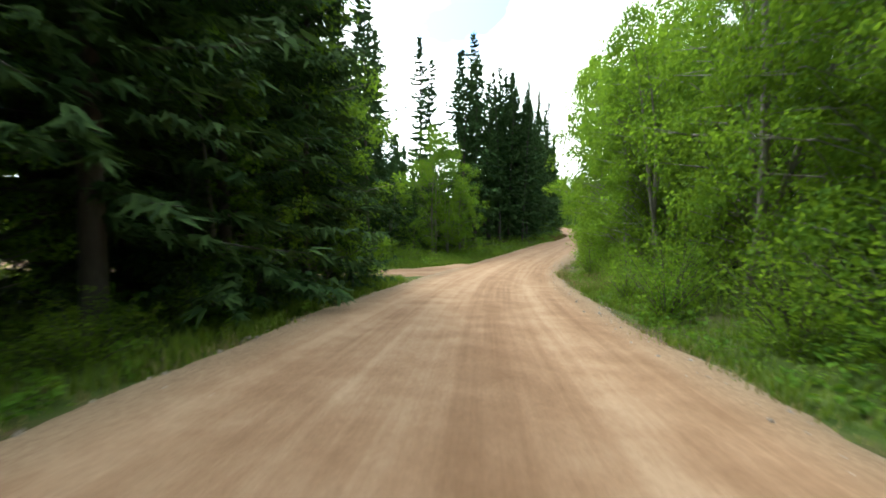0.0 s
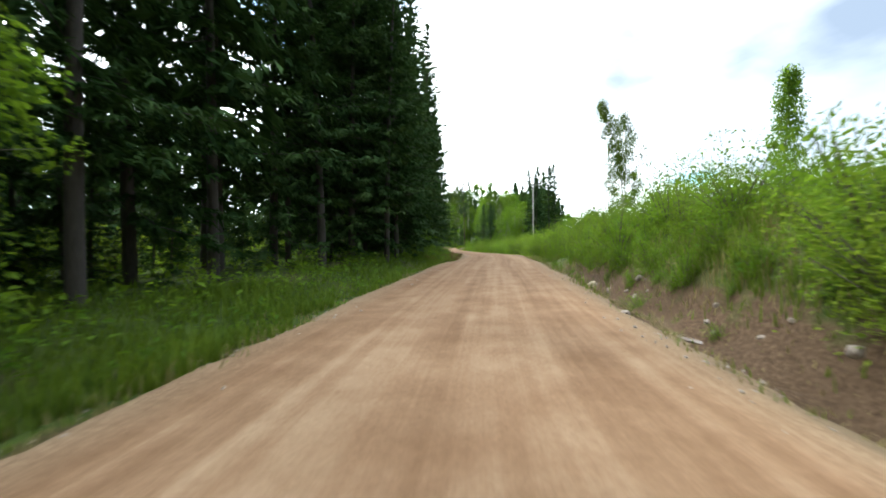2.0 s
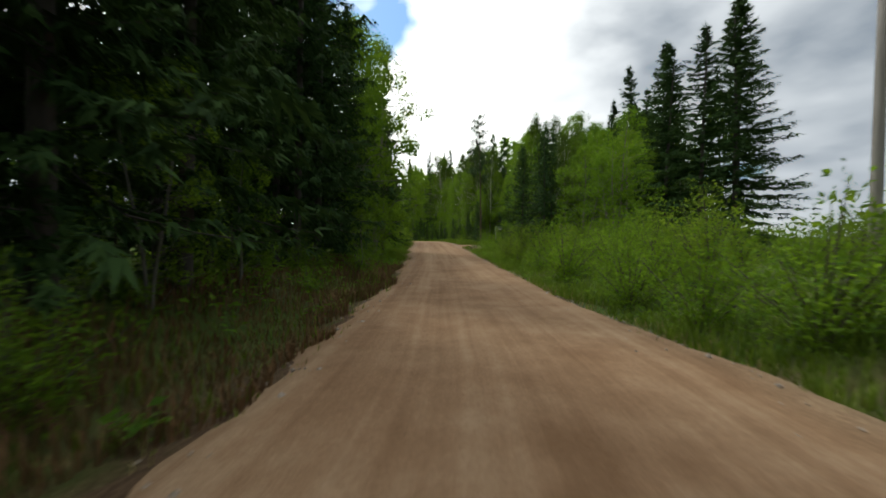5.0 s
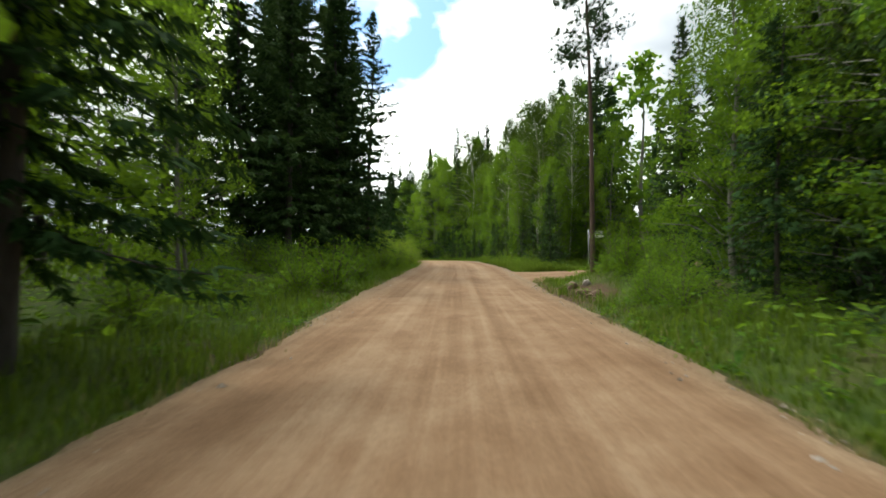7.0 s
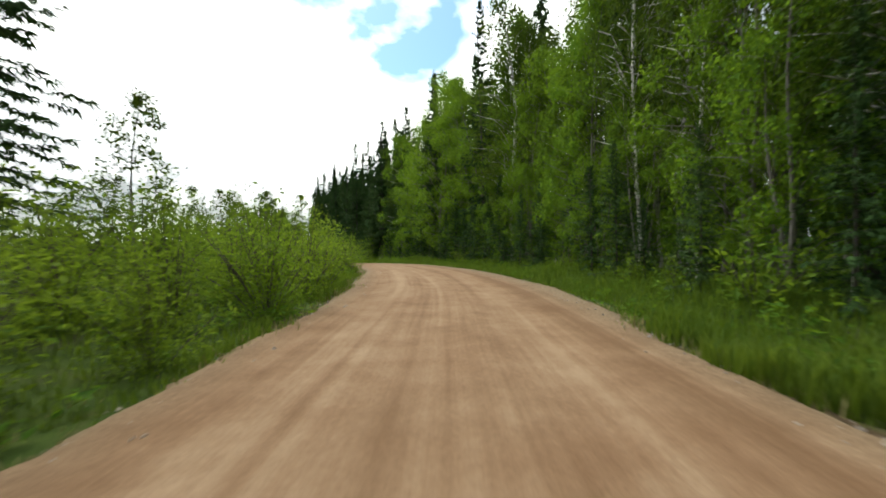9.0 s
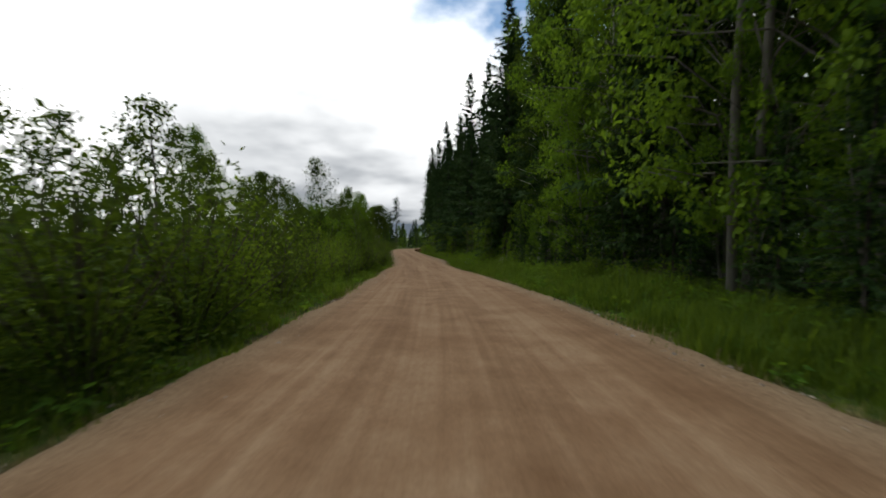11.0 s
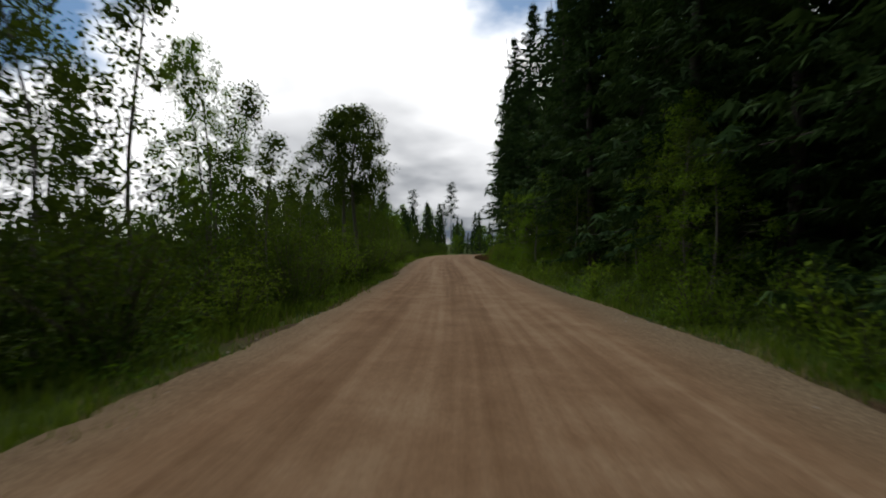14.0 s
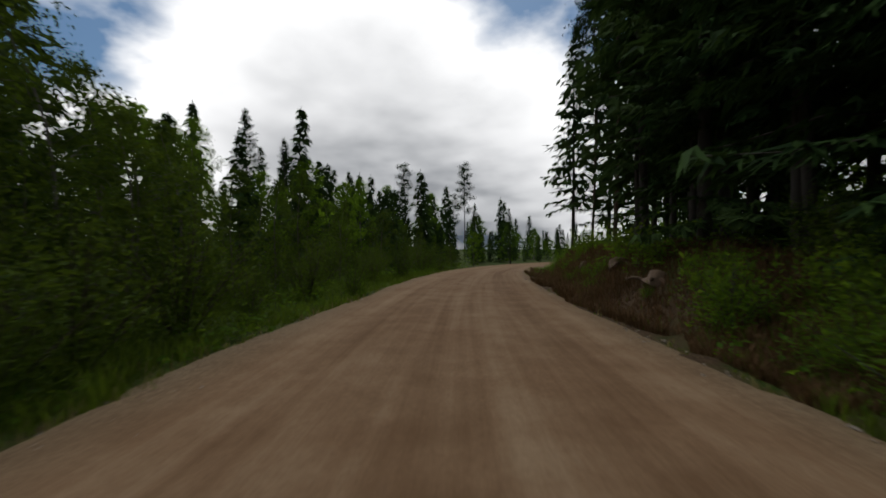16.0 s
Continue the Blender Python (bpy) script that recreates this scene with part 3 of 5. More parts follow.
def bush_parts(seed, h, reach, stems, per, leaf, leaves, bark):
    g = np.random.default_rng(seed)
    t = Tubes(4)
    C, D, N, LL = [], [], [], []
    for k in range(stems):
        az, R = g.uniform(0, 6.28), reach * g.uniform(0.1, 1.0)
        top = h * g.uniform(0.55, 1.05) * (1 - 0.35 * R / reach)
        z = np.linspace(0, 1, 5)
        path = np.stack([math.cos(az) * R * z ** 1.3, math.sin(az) * R * z ** 1.3, top * z - 0.1], 1)
        if k:
            t.limb(path[::2], 0.013 * (1 - z[::2]) + 0.003)
        else:
            t.add(path[::2], 0.013 * (1 - z[::2]) + 0.003, 4)
        m = int(per * g.uniform(0.6, 1.3))
        f = g.uniform(0.03, 1.05, m)
        pos = np.stack([np.interp(f, z, path[:, i]) for i in range(3)], 1)
        off = g.normal(0, 1, (m, 3)) * np.array([0.2, 0.2, 0.13]) * (1.25 - 0.7 * f)[:, None] * (0.5 + 0.35 * h)
        C.append(pos + off), D.append(off + np.array([0, 0, 0.12]) + g.normal(0, 0.12, (m, 3))), N.append(np.array([0, 0, 0.7]) + g.normal(0, 0.5, (m, 3)))
        LL.append(leaf * g.uniform(0.6, 1.3, m))
    c, l = np.vstack(C), np.concatenate(LL)
    v, q = leaf_arrays(c, np.vstack(D), np.vstack(N), l, l * g.uniform(0.35, 0.6, len(l)))
    return t.mesh("woody_base", bark), mesh_of("foliage", v, q, None, leaves)


# kind: builder, own height, names of the parts, label, category
KINDS = {}


def kind(key, build, h, name, label, category, parts=("trunk", "crown")):
    KINDS[key] = dict(build=build, h=h, name=name, label=label, category=category, parts=parts, first=None)


for i, (sd, rch, bare) in enumerate([(11, 3.3, 0.05), (12, 3.7, 0.10), (13, 3.0, 0.17)]):
    kind(f"spruce{i}", lambda sd=sd, rch=rch, bare=bare: spruce_parts(sd, 20, rch, 0.60, 7, 30, bare, 0.48, rays=3), 20, "spruce_tree", "tall dark green spruce with drooping branches beside the gravel road", "tree")
for i, (sd, rch) in enumerate([(15, 3.2), (16, 2.8)]):
    kind(f"open{i}", lambda sd=sd, rch=rch: spruce_parts(sd, 20, rch, 0.48, 7, 38, 0.11, 0.47, rays=3, tubes=3, blade=0.25), 20, "spruce_tree", "big dark spruce with open ragged branches and a visible trunk", "tree")
for i, (sd, rch) in enumerate([(21, 2.6), (22, 2.9)]):
    kind(f"tall{i}", lambda sd=sd, rch=rch: spruce_parts(sd, 20, rch, 0.60, 6, 11, 0.22, 0.85, tubes=1), 20, "spruce_tree", "tall spruce with a bare lower trunk in dark forest", "tree")
for i, sd in enumerate([31, 32]):
    kind(f"farspruce{i}", lambda sd=sd: spruce_parts(sd, 20, 2.9, 0.75, 5, 6, 0.03, 1.5, tubes=0), 20, "spruce_tree", "distant dark green spruce in the forest edge", "tree")
for i, sd in enumerate([41, 42]):
    kind(f"youngspruce{i}", lambda sd=sd: spruce_parts(sd, 7, 1.7, 0.30, 7, 14, 0.02, 0.28, rays=3), 7, "young_spruce", "young green spruce with branches to the ground", "tree")
for i, sd in enumerate([51, 52, 53]):
    kind(f"leafy{i}", lambda sd=sd: broadleaf_parts(sd, 12, 3.2, 0.06, 120, 140, 0.125, GREY_BARK, LEAF, 1 + sd % 2, 0.1, 0.095), 12, "deciduous_tree", "leafy bright green deciduous tree at the roadside", "tree")
for i, sd in enumerate([61, 62]):
    kind(f"birch{i}", lambda sd=sd: broadleaf_parts(sd, 16, 2.7, 0.20, 110, 100, 0.13, BIRCH_BARK, BIRCH_SHADE_LEAF, 1, 0.45, 0.115, 0.02, 0.9, 0.0064), 16, "birch_tree", "slender birch with white bark and hanging green twigs", "tree")
for i, sd in enumerate([64, 65]):
    kind(f"midbirch{i}", lambda sd=sd: broadleaf_parts(sd, 16, 2.7, 0.20, 90, 60, 0.18, BIRCH_BARK, BIRCH_SHADE_LEAF, 1, 0.45, 0.125, 0.02, 0.9, 0.0052), 16, "birch_tree", "slender birch with white bark standing in the second row", "tree")
kind("lonebirch0", lambda: broadleaf_parts(68, 16, 1.9, 0.22, 50, 260, 0.15, BIRCH_BARK, BIRCH_SHADE_LEAF, 1, 0.7, 0.16, 0.17, 0.85, 0.0062), 16, "birch_tree", "tall lone birch with hanging twigs above the bushes", "tree")
kind("aspen0", lambda: broadleaf_parts(71, 10, 2.3, 0.46, 80, 150, 0.12, GREY_BARK, BIRCH_SHADE_LEAF, 1, 0.0, 0.125, 0.03, 0.9, 0.012), 10, "aspen_tree", "aspen with a bare dark trunk and a rounded leafy crown", "tree")
kind("column0", lambda: broadleaf_parts(74, 10, 0.95, 0.22, 64, 120, 0.14, GREY_BARK, LEAF, 1, 0.0, 0.27, 0.05, 1, 0.007), 10, "aspen_tree", "narrow upright aspen with dense leaves above the bushes", "tree")
for i, sd in enumerate([81, 82, 83]):
    kind(f"sapling{i}", lambda sd=sd: broadleaf_parts(sd, 6, 1.1, 0.10, 52, 60, 0.095, GREY_BARK, BIRCH_SHADE_LEAF, 1, 0.05, 0.14, 0.06, 1, 0.006), 6, "sapling", "thin young deciduous sapling with sparse green leaves", "sapling")
kind("windbirch0", lambda: broadleaf_parts(91, 9, 1.5, 0.15, 56, 100, 0.125, GREY_BARK, BIRCH_SHADE_LEAF, 1, 0.15, 0.2, 0.16, 1, 0.006), 9, "birch_tree", "young birch bent over by the wind", "tree")
for i, sd in enumerate([56, 57]):
    kind(f"midleaf{i}", lambda sd=sd: broadleaf_parts(sd, 8, 2.3, 0.05, 80, 80, 0.115, GREY_BARK, LEAF, 1 + sd % 2, 0.1, 0.105), 8, "deciduous_tree", "young leafy deciduous tree in the undergrowth", "tree")
kind("farleaf0", lambda: broadleaf_parts(95, 12, 3.0, 0.06, 46, 34, 0.40, GREY_BARK, LEAF, 1, 0.1, 0.12), 12, "deciduous_tree", "distant green deciduous tree in the forest edge", "tree")
kind("pine0", lambda: pine_parts(3, 15), 15, "pine_tree", "pine with a bare reddish trunk and open crown", "tree")
kind("pine1", lambda: pine_parts(5, 15), 15, "pine_tree", "pine with a bare reddish trunk and open crown", "tree")
for i, sd in enumerate([101, 102, 103]):
    kind(f"bush{i}", lambda sd=sd: bush_parts(sd, 2.0, 1.25, 26, 92, 0.082, LEAF, TWIG_BARK), 2.0, "bush", "dense green leafy bush on the road verge", "bush", ("woody_base", "foliage"))
for i, sd in enumerate([111, 112]):
    kind(f"willow{i}", lambda sd=sd: bush_parts(sd, 2.4, 1.1, 24, 110, 0.080, WILLOW_LEAF, TWIG_BARK), 2.4, "willow_bush", "light green willow bush with upright shoots on the bank", "bush", ("woody_base", "foliage"))

# willow shapes in the birch leaf: shade is put into the leaf colour
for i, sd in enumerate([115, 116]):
    kind(f"alder{i}", lambda sd=sd: bush_parts(sd, 2.4, 1.1, 24, 110, 0.080, BIRCH_SHADE_LEAF, TWIG_BARK), 2.4, "alder_bush", "green bush in the roadside thicket, leaf colour darkened to look shaded", "bush", ("woody_base", "foliage"))
# the same shade-darkened leaf for bushes further back
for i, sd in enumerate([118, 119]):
    kind(f"far_shade_alder{i}", lambda sd=sd: bush_parts(sd, 2.4, 1.3, 16, 26, 0.2, BIRCH_SHADE_LEAF, TWIG_BARK), 2.4, "alder_bush", "green bush in the thicket, leaf colour darkened to look shaded", "bush", ("woody_base", "foliage"))
for i, sd in enumerate([121, 122]):
    kind(f"farbush{i}", lambda sd=sd: bush_parts(sd, 2.4, 1.3, 16, 26, 0.2, WILLOW_LEAF, TWIG_BARK), 2.4, "willow_bush", "green willow bush in the thicket", "bush", ("woody_base", "foliage"))

kind("deepspruce0", lambda: spruce_parts(35, 20, 3.0, 1.5, 4, 3, 0.03, 3.0, tubes=0), 20, "spruce_tree", "distant spruce deep in the forest", "tree")
kind("deepleaf0", lambda: broadleaf_parts(36, 12, 3.2, 0.06, 24, 20, 0.8, GREY_BARK, LEAF, 1, 0.1, 0.13), 12, "deciduous_tree", "distant leaf tree deep in the forest", "tree")

PLANTED = []
# kept free of trees: s, u, radius
CLEAR = [(144.5, 7.2, 2.0), (146.8, 8.4, 2.2), (148.8, 9.0, 2.0), (137.2, 8.4, 2.2), (135.0, 7.2, 2.0), (139.3, 9.4, 2.4), (204.2, 5.7, 1.5), (203.0, 5.2, 1.0)]
JOINED = []


def plant(key, x, y, h, turn=None, tilt=2.0, wide=1.0, g=random):
    k = KINDS[key]
    turn = g.uniform(0, 360) if turn is None else turn
    f = h / k["h"]
    z = height_at(x, y) - 0.05
    m = pose(x, y, z, g.uniform(-tilt, tilt), g.uniform(-tilt, tilt), turn)
    if k["first"] is None:
        ob = new(k["name"])
        ob.empty_display_size = 0.2
        for name, me in zip(k["parts"], k["build"]()):
            part(name, me, ob)
        tagged(ob, k["label"], k["category"], "roadside " + k["category"] + "s")
        k["first"] = ob
        ob.matrix_basis = m
    else:
        ob = copy_thing(k["first"], m @ Matrix.Diagonal((f * wide, f * wide, f, 1)))
    PLANTED.append((x, y))
    return ob


def plant_by(key, s, u, h, **more):
    x, y = spot(s, u)
    return plant(key, float(x), float(y), h, **more)


def stand(seed, s0, s1, u0, u1, count, kinds, low, high, apart=2.0, wide=(0.85, 1.15), tilt=2.0, joined=False, near=1.0):
    """Plants scattered beside a stretch of road, none on the roads and none too close together."""
    g = random.Random(seed)
    tries = done = 0
    mine = []
    while done < count and tries < count * 25:
        tries += 1
        s, u = g.uniform(s0, s1), g.uniform(u0, u1)
        x, y = (float(v) for v in spot(s, u))
        ss, uu = along(x, y)
        ss, uu = float(ss[0]), float(uu[0])
        edge = float(LEFT_EDGE(ss)) if uu < 0 else float(RIGHT_EDGE(ss))
        if abs(uu) < min(abs(u0), abs(u1)) * 0.95 or abs(uu) < edge + near or float(fork_gap(x, y)) < 3.4:
            continue
        if any((ss - a) ** 2 + (uu - b) ** 2 < r * r for a, b, r in CLEAR):
            continue
        if any((x - a) ** 2 + (y - b) ** 2 < apart * apart for a, b in mine):
            continue
        mine.append((x, y))
        if joined:
            JOINED.append((g.choice(kinds), x, y, g.uniform(low, high), g.uniform(0, 6.28), g.uniform(*wide)))
        else:
            plant(g.choice(kinds), x, y, g.uniform(low, high), tilt=tilt, wide=g.uniform(*wide), g=g)
        done += 1


def background_forest(name, label, what):
    """The woods behind the first rows, too many and too far to tell apart: one mesh."""
    store, V, F, M, n = {}, [], [], [], 0
    for key, x, y, h, turn, wide in JOINED:
        if key not in store:
            trunk, crown = KINDS[key]["build"]()
            got = []
            for me in (trunk, crown):
                v, q = np.empty(len(me.vertices) * 3, np.float32), np.empty(len(me.polygons) * 4, np.int32)
                me.vertices.foreach_get("co", v)
                me.loops.foreach_get("vertex_index", q)
                got.append((v.reshape(-1, 3), q.reshape(-1, 4), me.materials[0]))
            store[key] = got
        f = h / KINDS[key]["h"]
        c, s = math.cos(turn) * f * wide, math.sin(turn) * f * wide
        z = height_at(x, y) - 0.05
        for v, q, mat in store[key]:
            V.append(np.stack([v[:, 0] * c - v[:, 1] * s + x, v[:, 0] * s + v[:, 1] * c + y, v[:, 2] * f + z], 1))
            F.append(q + n)
            M.append((mat, len(q)))
            n += len(v)
    me = mesh_of(name, np.vstack(V), np.vstack(F))
    slots = []
    for mat, _ in M:
        if mat not in slots:
            slots.append(mat)
            me.materials.append(mat)
    me.polygons.foreach_set("material_index", np.concatenate([np.full(k, slots.index(mat), np.int32) for mat, k in M]))
    tagged(new(name, me), label, what, kind="stuff")
    JOINED.clear()


# ---- ground, road and side roads ----
def build_ground():
    xs = np.concatenate([[-3000, -1200, -500, -250, -150, -100, -70], np.arange(-50, 96, 0.85), [105, 125, 160, 260, 500, 1200, 3000]])
    ys = np.concatenate([[-3000, -1200, -500, -200, -110, -70], np.arange(-50, 330, 0.85), [340, 360, 400, 460, 600, 900, 1500, 3000]])
    X, Y = np.meshgrid(xs, ys, indexing="ij")
    x, y = X.ravel(), Y.ravel()
    s, u = along(x, y)
    z = land(x, y, s, u)
    me = mesh_of("ground", np.stack([x, y, z], 1), grid_quads(len(xs), len(ys)), None, GROUND, True)
    right, left = u - RIGHT_EDGE(s), -u - LEFT_EDGE(s)
    soil = np.where(u > 0, np.clip(1 - right / 1.1, 0, 1), np.clip(1 - left / (0.9 + 1.2 * np.clip(1.6 - np.abs(s - 78) / 14, 0, 1)), 0, 1))
    bank = np.clip(1.6 - np.abs(s - 41) / 14, 0, 1) * np.clip(1 - (right - 1.5) / 0.7, 0, 1) * (u > 0)
    bank2 = np.clip(2.0 - np.abs(s - 269) / 6, 0, 1) * np.clip(1 - (right - 1.9) / 1.0, 0, 1) * (u > 0)
    heap = np.clip(1.6 - np.hypot((s - 123.4) / 1.5, (u - 4.0) / 0.8), 0, 1)
    with_attribute(me, "soil", np.maximum(np.maximum(soil, heap), np.maximum(bank, bank2)) * 0.8)
    tagged(new("ground", me), "mossy green and brown forest floor reaching to the horizon", "ground", kind="structure")


def build_road():
    at = np.arange(-58, S[-1] - 4, 0.25)
    cols = np.concatenate([[-0.22, -0.1, 0.0], np.linspace(0.03, 0.97, 23), [1.0, 1.1, 1.22]])
    s = np.repeat(at, len(cols))
    lw, rw = LEFT_EDGE(s), RIGHT_EDGE(s)
    wob = 0.07 * np.sin(s * 0.55) + 0.05 * np.sin(s * 1.3 + 1) + 0.02 * np.sin(s * 3.1) + 0.035 * np.sin(s * 5.3 + 2 * np.sin(s * 0.7)) + 0.03 * np.sin(s * 8.7 + 1)
    c = np.tile(cols, len(at))
    u = np.where(c <= 0, -lw + wob + c * 4.0, np.where(c >= 1, rw + wob * 0.8 + (c - 1) * 4.0, 0))
    inner = (c > 0) & (c < 1)
    u = np.where(inner, -lw + wob + (lw + rw - 0.2 * wob) * c, u)
    x, y = spot(s, u)
    mid = (rw - lw) / 2
    z = np.interp(s, S, Q[:, 2]) - 0.012 * np.abs(u - mid)
    z += 0.012 * np.sin(u * 4.1 + 0.6 * np.sin(s * 0.07)) + 0.010 * wavy(x * 2.2, y * 2.2)
    out = np.where(c < 0, -c, np.where(c > 1, c - 1, 0))
    z -= out * 4.0 * 0.42
    me = mesh_of("road", np.stack([x, y, z], 1), grid_quads(len(at), len(cols)), None, GRAVEL, True)
    with_attribute(me, "across", u - mid * 0.5)
    with_attribute(me, "along", s)
    tagged(new("road", me), "reddish gravel road with wheel tracks and loose stony edges", "road", kind="structure")


def build_fork(name, line, half, label):
    a = np.array(line, float)
    t = np.linspace(0, len(a) - 1, 60)
    s, u = np.interp(t, np.arange(len(a)), a[:, 0]), np.interp(t, np.arange(len(a)), a[:, 1])
    x, y = spot(s, u)
    p = np.stack([x, y], 1)
    for _ in range(6):
        p[1:-1] = (p[:-2] + 2 * p[1:-1] + p[2:]) / 4
    d = np.gradient(p, axis=0)
    d /= np.linalg.norm(d, axis=1)[:, None]
    cols = np.linspace(-1.25, 1.25, 13)
    flare = 1 + 0.9 * np.clip(1 - np.arange(60) / 16, 0, 1) ** 2
    off = cols[None, :] * half * flare[:, None] + 0.12 * np.sin(np.arange(60))[:, None] * np.sign(cols)[None, :]
    X, Y = p[:, :1] + d[:, 1:] * off, p[:, 1:] - d[:, :1] * off
    ss, uu = along(X.ravel(), Y.ravel())
    main = np.where(uu < 0, LEFT_EDGE(ss), RIGHT_EDGE(ss)) - np.abs(uu)
    z = np.interp(ss, S, Q[:, 2]) - 0.05 - 0.1 * np.clip(main / 1.0, 0, 1) - 0.2 * np.clip((np.abs(np.tile(cols, 60)) - 0.95) / 0.3, 0, 1)
    me = mesh_of(name, np.stack([X.ravel(), Y.ravel(), z], 1), grid_quads(60, 13), None, GRAVEL, True)
    with_attribute(me, "across", np.tile(cols * half, 60))
    with_attribute(me, "along", np.repeat(np.arange(60) * 0.6, 13))
    tagged(new(name, me), label, "side road", kind="structure")


build_ground()
build_road()
build_fork("side_road_1", FORK_LEFT, 1.7, "narrow pale gravel track forking off between the trees")
build_fork("side_road_2", FORK_RIGHT, 1.9, "gravel side road turning off past a signpost")

# ---- forest, stretch by stretch ----
OPEN, SP, TALL, FAR, YOUNG = ["open0", "open1"], ["spruce0", "spruce1", "spruce2"], ["tall0", "tall1", "spruce0"], ["farspruce0", "farspruce1"], ["youngspruce0", "youngspruce1"]
LEAFY, BIRCH, SAP, BUSH, WILLOW, MID = ["leafy0", "leafy1", "leafy2"], ["birch0", "birch1"], ["sapling0", "sapling1", "sapling2"], ["bush0", "bush1", "bush2"], ["willow0", "willow1"], ["midleaf0", "midleaf1"]
FARBUSH, SHADE_ALDER, FAR_SHADE_ALDER = ["farbush0", "farbush1"], ["alder0", "alder1"], ["far_shade_alder0", "far_shade_alder1"]
MIDBIRCH = ["midbirch0", "midbirch1"]

# single trees that stand out
for s, u, h, key in ((36.5, -16.5, 23, "spruce0"), (38.5, -11.5, 23.5, "spruce1"), (35, -20, 21.5, "spruce2"), (41, -14, 24, "spruce0")):
    plant_by(key, s, u, h)
plant_by("spruce1", 46, -10.3, 25.0)
plant_by("spruce0", 53, -8.5, 22.5)
plant_by("spruce2", 62, -8.2, 23.0)
plant_by("spruce0", 66.5, -7.8, 22.8)
plant_by("leafy0", 12.8, -5.8, 6.5, wide=0.8)
plant_by("youngspruce1", 14.0, -5.2, 4.5)
plant_by("leafy0", 34.5, -7.4, 10.5, wide=1.25)
plant_by("leafy2", 33.6, -8.6, 9.8, wide=1.15)
plant_by("midleaf0", 35.6, -6.9, 5.5)
plant_by("lonebirch0", 75, 15.4, 16.0, turn=154, tilt=1)
plant_by("birch1", 77, 16.5, 10.5, wide=0.6)
plant_by("sapling0", 83, 15, 6.5)
plant_by("column0", 57, 16.5, 9.8)
plant_by("spruce0", 116, 17.7, 17.2, wide=1.15)
plant_by("spruce1", 114.6, 18.6, 14.5, wide=1.1)
plant_by("spruce0", 102, 16.3, 15.0, wide=1.3)
plant_by("spruce1", 104.5, 18.5, 16.0, wide=1.3)
plant_by("spruce0", 111, 17.4, 16.6, wide=1.3)
plant_by("spruce0", 101, 13.6, 12.5, wide=1.3)
plant_by("spruce1", 107, 15.2, 14.5, wide=1.3)
plant_by("spruce2", 124, 23.9, 14.3, wide=1.3)
plant_by("farspruce0", 148, 26, 18)
plant_by("farspruce1", 135, 27.5, 17)
plant_by("leafy0", 20.5, 6.2, 13.5)
plant_by("leafy1", 23.2, 7.0, 14)
plant_by("leafy1", 32, 6.2, 13)
plant_by("leafy2", 29, 6.0, 13.5)
plant_by("leafy0", 26, 6.4, 13)
plant_by("leafy2", 116.5, 8.2, 10.3)
plant_by("leafy0", 112.5, 9.5, 8.5)
plant_by("spruce1", 141.6, -6.9, 19.5)
plant_by("spruce0", 142.6, -8.1, 18)
plant_by("open1", 137.8, -9.4, 20.5)
plant_by("open1", 135.0, -7.4, 19)
plant_by("open0", 133.0, -9.6, 20)
for s, u, h, key in ((136.4, -7.9, 20, "open0"), (134.0, -11.2, 19, "spruce2"), (141.6, -10.2, 17, "open1"), (131.6, -8.4, 18, "spruce1")):
    plant_by(key, s, u, h)
plant_by("open0", 151.5, -11.0, 16)
plant_by("open1", 129, -8.0, 19)
plant_by("spruce0", 143.5, -12.2, 18, wide=1.2)
plant_by("open0", 127, -12.5, 19)
plant_by("open1", 131, -14, 20)
plant_by("open0", 136, -14.5, 19)
for s, u, h in ((131.5, -11.5, 19), (134.2, -12, 19), (138.5, -12.8, 18)):
    plant_by("spruce0", s, u, h)
plant_by("birch0", 148.2, 8.6, 17.5)
plant_by("birch1", 149.2, 9.2, 17)
plant_by("birch0", 146.5, 9.8, 16.5)
plant_by("pine0", 126.4, 5.2, 16, wide=0.75)
for s, u, h in ((124.2, 5.6, 0.8), (125.8, 7.6, 1.1), (122.6, 5.6, 1.0), (126.8, 6.4, 0.7), (127.4, 8.4, 1.0), (121.2, 5.2, 1.2), (124.6, 8.6, 1.3)):
    plant_by("bush1" if h < 1 else "bush0", s, u, h)
plant_by("birch0", 169, 8.2, 21)
plant_by("birch1", 171, 10.8, 21)
plant_by("spruce0", 187, 8.4, 22)
plant_by("spruce2", 199, 7.9, 23)
plant_by("spruce1", 209, 7.4, 23.5)
plant_by("spruce0", 231, 10.3, 24)
plant_by("spruce2", 266, 7.2, 23)
plant_by("tall0", 270, 6.4, 21)
plant_by("spruce1", 262, 13, 25)
plant_by("aspen0", 243.1, -5.1, 9.4)
plant_by("aspen0", 243.3, -5.6, 9.9)
